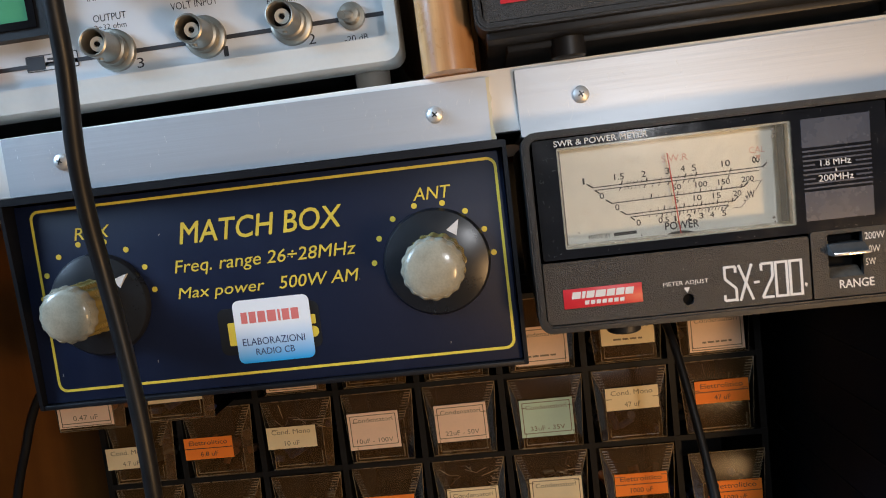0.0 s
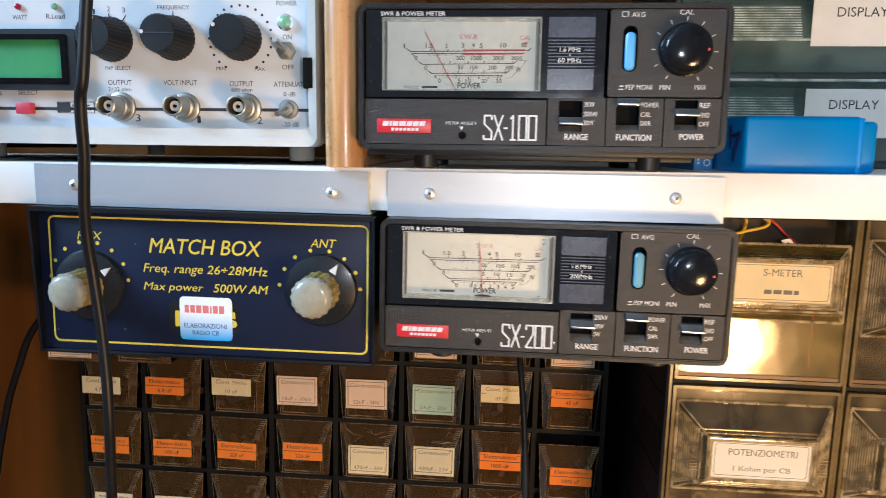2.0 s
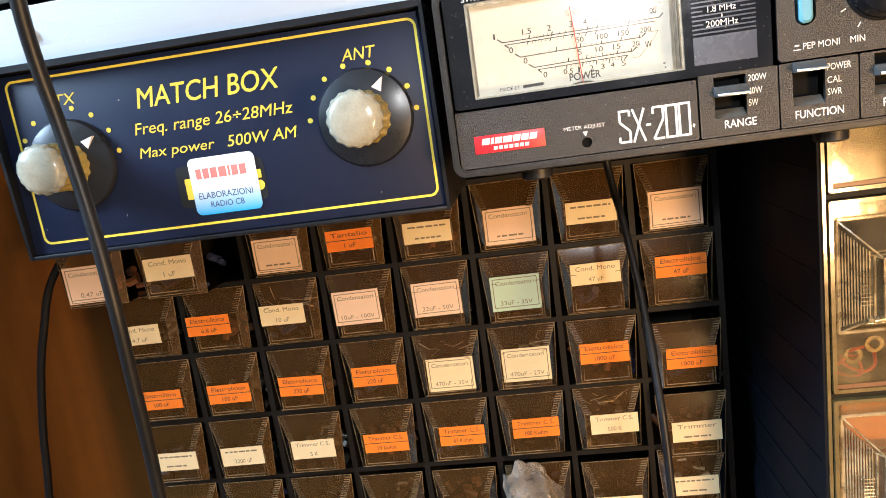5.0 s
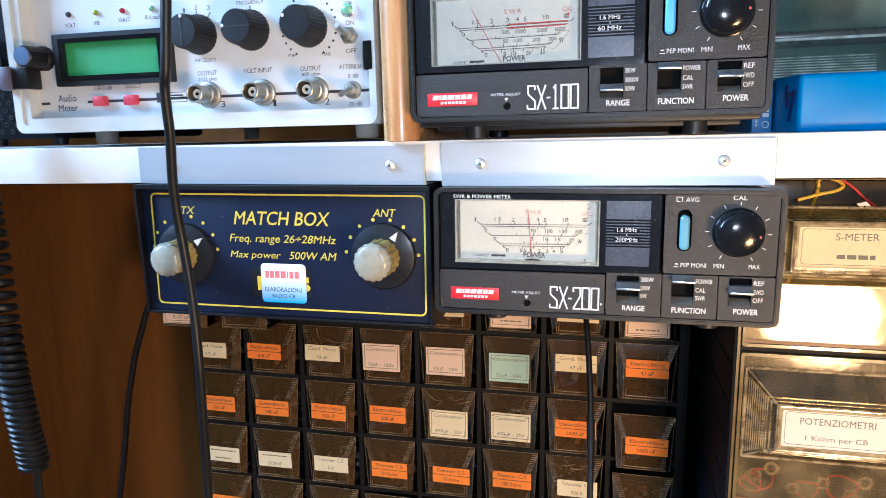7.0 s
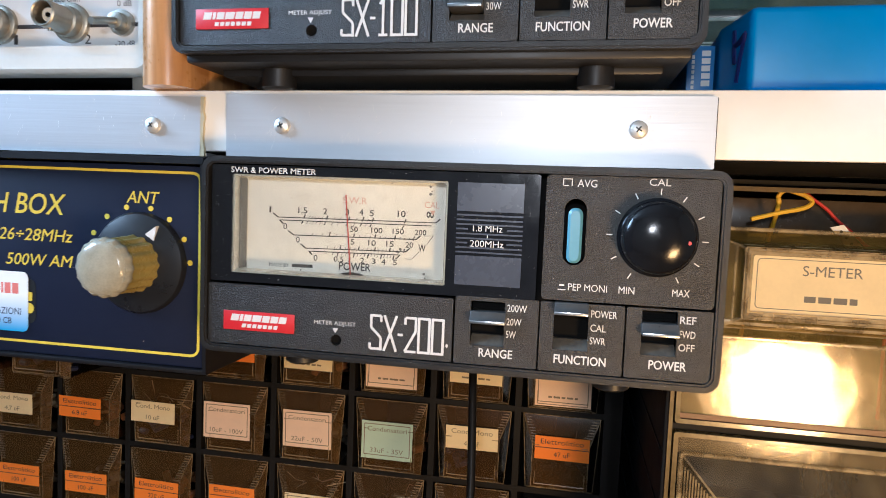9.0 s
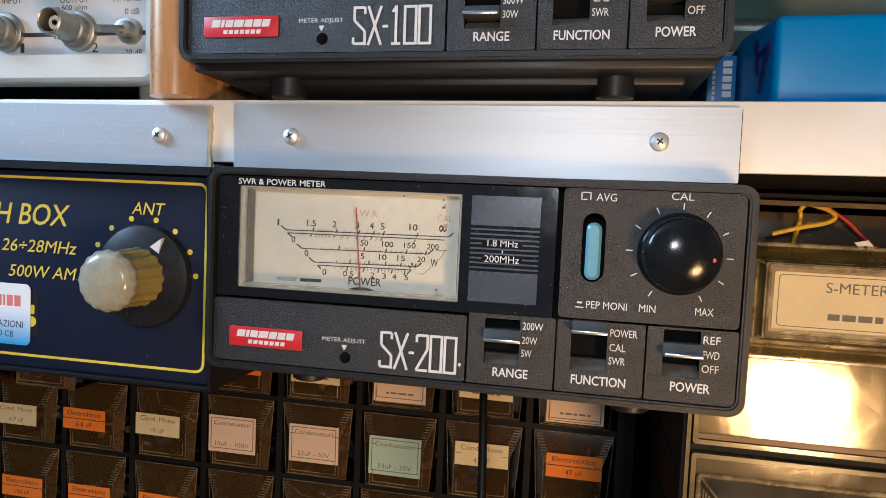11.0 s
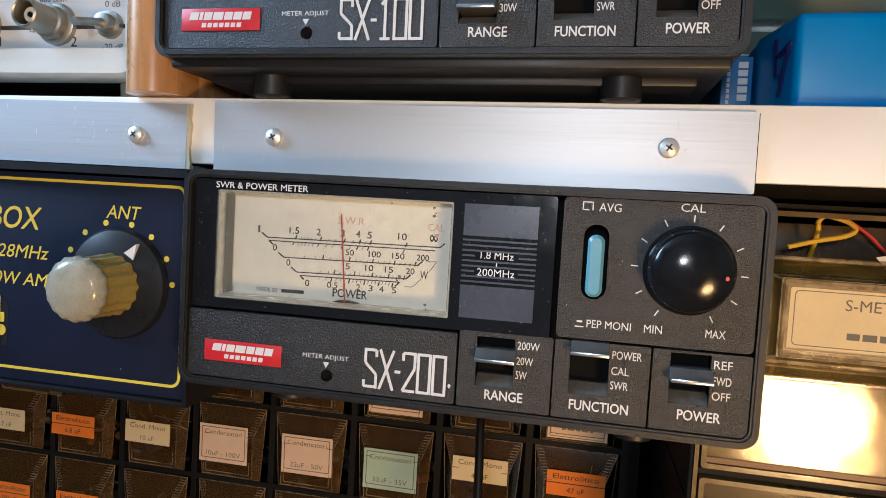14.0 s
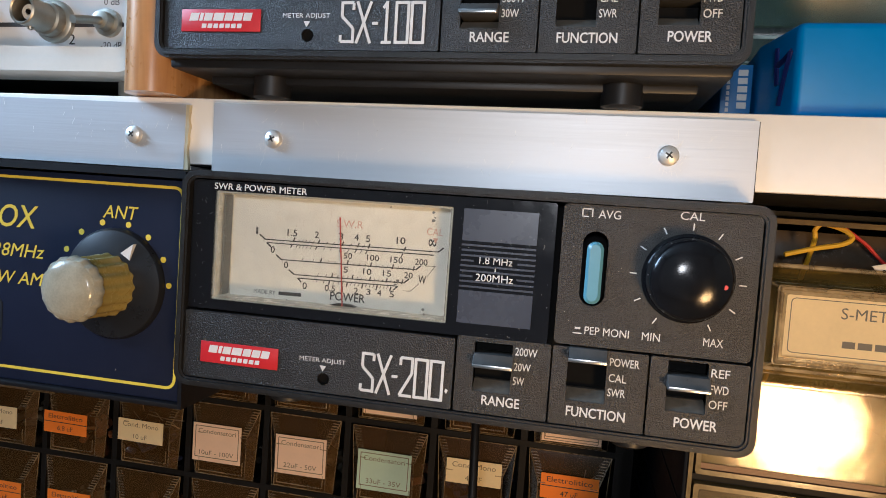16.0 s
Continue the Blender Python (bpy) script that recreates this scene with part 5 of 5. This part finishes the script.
# ---- cabinets of large drawers ----
def large_drawer(parent, x0, z0, w, h, y, lab, words, shell=AMBER, hazy=None, frame=TAN_FRAME, lx=None, lz=None, lw=57.5, lh=23.5):
    at = (x0, y, z0)
    bm = B()
    ix0, ix1 = (lx or (x0 + w * 0.25)) - x0, (lx or (x0 + w * 0.25)) - x0 + lw
    iz0, iz1 = (lz or (z0 + h * 0.45)) - z0, (lz or (z0 + h * 0.45)) - z0 + lh
    d = 9.0
    high = iz1 + 9 if hazy else min(iz1 + 20, h - 3)
    o = [(4, 0, iz0 - 12), (w - 4, 0, iz0 - 12), (w - 4, 0, high), (4, 0, high)]
    i = [(ix0 - 2, -d, iz0 - 2), (ix1 + 2, -d, iz0 - 2), (ix1 + 2, -d, iz1 + 2), (ix0 - 2, -d, iz1 + 2)]
    ov, iv = [bm.verts.new(v) for v in o], [bm.verts.new(v) for v in i]
    for k in range(4):
        bm.faces.new((ov[k], ov[(k + 1) % 4], iv[(k + 1) % 4], iv[k]))
    bm.faces.new(iv)
    dr = part("drawer", bm, shell, parent, "aged clear plastic drawer", at)
    # thick clear walls that stand out round the label
    o2 = [(ix0 - 8, -d + 5, iz0 - 7), (ix1 + 8, -d + 5, iz0 - 7), (ix1 + 8, -d + 5, iz1 + 4), (ix0 - 8, -d + 5, iz1 + 4)]
    i2 = [(ix0 - 1.2, -d - 1.9, iz0 - 1.6), (ix1 + 1.2, -d - 1.9, iz0 - 1.6), (ix1 + 1.2, -d - 1.9, iz1 + 1.6), (ix0 - 1.2, -d - 1.9, iz1 + 1.6)]
    bm = B()
    a2, b2 = [bm.verts.new(v) for v in o2], [bm.verts.new(v) for v in i2]
    for k in range(4):
        bm.faces.new((a2[k], a2[(k + 1) % 4], b2[(k + 1) % 4], b2[k]))
    part("label_wall", bm, HAZY if hazy else AMBER, dr, "", at)
    bm = B()
    for k in range(4):
        for u in (0.0, 0.45, 1.0):
            tube(bm, [Vector(o2[k]).lerp(Vector(i2[k]), u), Vector(o2[(k + 1) % 4]).lerp(Vector(i2[(k + 1) % 4]), u)], 0.55 if u < 1 else 0.75, 6)
        tube(bm, [Vector(o2[k]), Vector(i2[k])], 0.5, 6)
    part("wall_edge", bm, GLASSY, dr, "", at, "stuff")
    bm = B()
    for k in range(4):
        tube(bm, [Vector(o[k]), Vector(o[(k + 1) % 4])], 1.0, 8)
        tube(bm, [Vector(o[k]), Vector(i[k])], 0.5, 6)
    part("lip_edge", bm, GLASSY, dr, "", at)
    bm = B()
    box(bm, 2, w - 2, 0, 1.2, 2, iz0 - 12)
    part("lower_front", bm, hazy or shell, dr, "", at)
    if not hazy:  # the hazy drawer is open above its lip
        part("upper_front", box(B(), 2, w - 2, 0, 1.2, high, h - 2), shell, dr, "", at)
    part("foot_strip", box(B(), 2.4, w - 2.4, -0.5, -0.1, 2.4, 4.6), PART_BROWN, dr, "", at)
    part("rim", ring(B(), rrect(0.4, w - 0.4, 0.4, h - 0.4, 1.2, 3), rrect(2.3, w - 2.3, 2.3, h - 2.3, 0.8, 3), -1.6, 3), frame, dr, "", at)
    bm = ring(B(), rrect(ix0 - 2.6, ix1 + 2.6, iz0 - 2.6, iz1 + 2.6, 1, 3), rrect(ix0 + 0.6, ix1 - 0.6, iz0 + 0.6, iz1 - 0.6, 0.8, 3), -d - 1.8, -d)
    box(bm, ix0 - 8, ix1 + 8, -d + 1.5, -d + 3.5, iz0 - 5.6, iz0 - 3.4, 0.5)
    part("label_holder", bm, GLASSY, dr, "", at)
    bm = B()
    for k in range(11):
        u = 0.05 + k * 0.065
        for s in (0, 1):  # ribs that run down the slanting cheeks
            a, b = Vector(o[3 - s]).lerp(Vector(i[3 - s]), u), Vector(o[s]).lerp(Vector(i[s]), u)
            tube(bm, [a.lerp(b, 0.06) + Vector((0, -0.3, 0)), a.lerp(b, 0.95) + Vector((0, -0.3, 0))], 0.4, 5)
    for k in range(6):  # and short ticks beside the label
        for x in (ix0 - 11, ix1 + 6):
            z = iz0 + 3 + k * 1.9
            tube(bm, [Vector((x, -d * 0.75, z)), Vector((x + 5, -d * 0.75, z))], 0.35, 4)
    if hazy:
        bm.free()
    else:
        part("rib", bm, GLASSY, dr, "", at, "stuff")
    if lab:
        lb = part("label", box(B(), ix0, ix1, -d - 0.6, -d - 0.3, iz0, iz1), lab, dr, "", at)
        ink = ring(B(), rrect(ix0 + 2.4, ix1 - 2.0, iz0 + 2.0, iz1 - 1.6, 1.6, 3), rrect(ix0 + 2.7, ix1 - 2.3, iz0 + 2.3, iz1 - 1.9, 1.4, 3), -d - 0.65, -d - 0.6)
        for body, fz, fw in words:
            cx, cz = (ix0 + ix1) / 2 + 1, iz0 + lh * fz
            if body.startswith("#"):
                bars(cx - fw / 2, cx + fw / 2, cz, 2.4, -d - 0.6, random.Random(len(body)), ink)
            else:
                letters(body, cx - fw / 2, cx + fw / 2, cz - 2.0, cz + 2.0, -d - 0.68, bm=ink)
        part("print", ink, mat("grey_print", (0.16, 0.15, 0.13), 0.6), lb, "", at)
    part("drawer_floor", box(B(), 3, w - 3, 2, 120, 2, 3.2), shell, dr, "", at)
    return dr


big = thing("large_parts_cabinet", (258, 160, 612), "cabinet of large aged clear drawers with a dark blue side", "drawer cabinet")
bm = box(B(), 156.6, 158.2, 99, 300, 613, 1066.4, 0.4)
side = part("side", bm, NAVY_SIDE, big, "dark blue ribbed plastic side")
for k in range(15):
    part("ridge", box(B(), 156.0, 156.7, 104, 298, 700 + k * 25, 700.8 + k * 25), NAVY_SIDE, side)
# row dividers coloured near-black, standing in for shaded gaps between drawers
bm, dark = B(), B()
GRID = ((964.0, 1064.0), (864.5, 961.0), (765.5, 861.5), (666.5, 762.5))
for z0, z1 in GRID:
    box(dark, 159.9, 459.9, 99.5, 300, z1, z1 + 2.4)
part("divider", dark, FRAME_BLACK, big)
for x in (158.2, 257.4, 357.0, 460):
    box(bm, x, x + 1.6, 98, 300, 613, 1066.4)
box(bm, 158.2, 462, 99, 300, 612.2, 666.4)
part("frame", bm, TAN_FRAME, big)
# near-black colour puts the shade of the depths into back and inner walls
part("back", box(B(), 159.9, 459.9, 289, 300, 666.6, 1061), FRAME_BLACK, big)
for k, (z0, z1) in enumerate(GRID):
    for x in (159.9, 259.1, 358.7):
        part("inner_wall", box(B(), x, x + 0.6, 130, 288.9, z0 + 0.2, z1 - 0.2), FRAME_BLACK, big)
for col, x0 in enumerate((160.0, 259.4, 359.0)):
    for row, (z0, z1) in enumerate(GRID):
        named = {(0, 0): (("S-METER", 0.75, 21.4), ("#bars", 0.28, 19.0)), (0, 1): (("POTENZIOMETRI", 0.71, 39.0), ("1 Kohm per CB", 0.26, 32.5))}.get((col, row), (("#line", 0.7, 30), ("#row", 0.3, 22)))
        lz = {(0, 0): 1013.8, (0, 1): 907.8}.get((col, row), z0 + 43)
        paper = PAPERS["cream"] if (col, row) == (0, 0) else PAPERS["white"]
        large_drawer(big, x0, z0, 96.8, z1 - z0, 98, paper, named, HAZY if row == 0 and col == 0 else AMBER, HAZY if row == 0 and col == 0 else None, TAN_FRAME, lx=x0 + (23.6 if (col, row) == (0, 0) else 22.2), lz=lz)
# added sheet that lightens the opening, in place of a reflecting clear front
part("front_stand_in", box(B(), 162.6, 254.6, 120, 121.2, 1041, 1059.5, 0.3), mat("smoky_brown_plastic", (0.075, 0.055, 0.035), 0.22, var=0.3, scale=60, bump=0.15, bump_scale=90), big, "smoky brown sheet standing in for the reflecting clear front")
# loose things in the large drawers
solo("component_box", box(B(), 166, 252, 102, 150, 767.2, 857, 1.0), mat("orange_brown_card", (0.55, 0.21, 0.03), 0.6, var=0.25, scale=40), "orange brown card box in a large drawer", "box", "", (209, 126, 767.2))
strip = B()
prism(strip, [(214.6, 1048.6), (219.4, 1049.8), (227.6, 1040.4), (223.0, 1038.6)], 98.4, 99.0)
ps = solo("perforated_strip", strip, PAPERS["white"], "short white perforated strip in a drawer", "strip", "", (221, 99, 1039))
bm = B()
for k in range(4):
    prism(bm, circle(218.6 + k * 2.0, 1047.0 - k * 2.3, 0.6, 8), 98.2, 98.4)
part("strip_holes", bm, BLACK_MATT, ps, kind="stuff")
solo("wire", tube(B(), smooth_path([(184.5, 97, 1050.5), (195, 98, 1053.5), (204, 99, 1055.6), (207.6, 100, 1058), (206, 101, 1060.4), (202, 102, 1062), (198, 103, 1062.6), (196, 104, 1060), (196.6, 106, 1055), (198, 130, 1030), (200, 180, 970.5)], 6), 0.95, 8), YELLOW_WIRE, "loop of yellow insulated wire in a drawer", "wire", "", (206, 112, 968))
solo("wire", tube(B(), smooth_path([(208.5, 112, 1062), (217, 112, 1056), (222, 112, 1051), (233, 113, 1042), (243, 114, 1030), (244, 114, 968.9)], 6), 0.7, 6), RED_WIRE, "thin red wire in a drawer", "wire", "", (244, 114, 968))
for k, (cx, cz, rr) in enumerate(((172, 874, 6.5), (178, 878, 8), (205, 873, 7), (224, 876, 9))):
    pts = [(cx + rr * math.cos(a), 108 + 3 * math.sin(2 * a + k), cz + 0.8 * rr * math.sin(a)) for a in (0, 0.8, 1.6, 2.4, 3.2, 4.0, 4.8, 5.6, 6.4)]
    solo("wire_curl", tube(B(), smooth_path(pts, 4), 0.8, 6), RED_WIRE, "curl of red wire in a drawer", "wire", "", (cx, 108, cz))
for k, (cx, cz) in enumerate(((183, 886), (196, 874), (174, 880), (213, 878), (236, 880), (229, 871))):
    bm = ring(B(), circle(cx, cz, 4.4, 6 if k % 2 else 24), circle(cx, cz, 2.5, 6 if k % 2 else 24), 104 + k, 106 + k)
    solo("nut", bm, CHROME, "loose steel nut in a drawer", "nut", "", (cx, 105, cz - 4))

# ---- blue case, card pack and greenish drawers on the shelf ----
sb = shelf_z(190)
bc = thing("blue_case", (190, 55, sb), "bright blue plastic tool case lying on the shelf", "case", ry=LEAN)
bm = B()
prism(bm, [(162.5, 21), (214, 21), (214, 78), (159.6, 78), (159.6, 50)], sb + 0.1, sb + 25.6)
for v in bm.verts:
    v.co = Vector((v.co.x, v.co.z, v.co.y))
bmesh.ops.bevel(bm, geom=list(bm.edges), offset=2.2, segments=3, affect="EDGES", profile=0.5)
part("body", bm, BLUE_BOX, bc)
part("end_flange", box(B(), 212.5, 221.8, 23.5, 76, sb + 0.2, sb + 23.6, 2.2, 3), BLUE_BOX, bc)
part("edge_rib", box(B(), 211.8, 214.4, 20.6, 77, sb + 0.2, sb + 25.0, 0.9), BLUE_BOX, bc)
bm = B()
for path in (((0.47, 21.5), (0.45, 17), (0.42, 11)), ((0.46, 16.5), (0.28, 17.2), (0.12, 18.4)), ((0.12, 18.6), (0.24, 12), (0.33, 5))):
    tube(bm, smooth_path([Vector((162.5 - 2.9 * s - 0.05, 21 + 29 * s, sb + h)) for s, h in path], 4), 0.95, 6)
part("marker_scribble", bm, mat("navy_marker", (0.004, 0.01, 0.10), 0.5), bc, "dark blue marker scribble")
kp = thing("card_pack", (154, 90, shelf_z(154)), "blue printed card pack standing behind the case", "card pack", ry=LEAN)
part("card", box(B(), 149.6, 158.6, 52, 130, sb - 0.4, sb + 20.5, 0.3), BLUE_CARD, kp)
bm = B()
for k in range(5):
    box(bm, 154.4, 157.2, 51.85, 52, sb + 7.0 + k * 2.5, sb + 8.9 + k * 2.5)
for k in range(9):
    box(bm, 151.2, 152.1, 51.85, 52, sb + 2.6 + k * 1.7, sb + 3.8 + k * 1.7)
ring(bm, circle(155.8, sb + 3.4, 1.7, 16), circle(155.8, sb + 3.4, 1.3, 16), 51.85, 52)
part("card_print", bm, WHITE_INK, kp, kind="stuff")
gd = thing("shelf_drawer_cabinet", (310, 210, shelf_z(310)), "cabinet of greenish clear drawers standing on the shelf", "drawer cabinet", ry=LEAN)
g0 = shelf_z(310) + 0.5
bm = B()
for k in range(4):
    z = g0 + k * 54
    box(bm, 160, 462, 148, 290, z, z + 4, 0.5)
for x in (160, 308, 459):
    box(bm, x, x + 3, 150, 290, g0, g0 + 166)
box(bm, 160, 462, 284, 290, g0, g0 + 166)
part("frame", bm, mat("dark_green_grey_plastic", (0.05, 0.065, 0.06), 0.3), gd)
for k in range(3):
    for x0 in (163.4, 311.4):
        z = g0 + 4.4 + k * 54
        at = (x0, 147, z)
        bm = B()
        v = [bm.verts.new(p) for p in ((0, 0, 0), (144, 0, 0), (144, -8, 18), (0, -8, 18), (144, 0, 40), (0, 0, 40), (144, 0, 49), (0, 0, 49))]
        for f in ((0, 1, 2, 3), (3, 2, 4, 5), (5, 4, 6, 7)):
            bm.faces.new([v[q] for q in f])
        dr = part("drawer", bm, GREEN_CLEAR, gd, "greenish clear drawer front", at)
        bm = B()
        for q in range(13):
            tube(bm, [Vector((2, -7.8 + q * 0.58, 19 + q * 1.6)), Vector((70, -7.8 + q * 0.58, 19 + q * 1.6))], 0.42, 5)
        part("rib", bm, GREEN_RIB, dr, "", at, "stuff")
        part("top_edge", tube(B(), [Vector((0, -0.4, 49)), Vector((144, -0.4, 49))], 0.9, 6), GREEN_RIB, dr, "", at)
        part("front_edge", tube(B(), [Vector((0, -8.3, 18)), Vector((144, -8.3, 18))], 0.8, 6), GREEN_RIB, dr, "", at)
        lb = part("label", box(B(), 74, 138, -9.6, -9.3, 14, 43), PAPERS["white"], dr, "", at)
        part("print", letters("DISPLAY", 88, 117, 31, 36.5, -9.66), DARK_INK, lb, "", at)
        part("bin_back", box(B(), 1, 143, 40, 41, 1, 48), GREEN_BIN, dr, "", at)
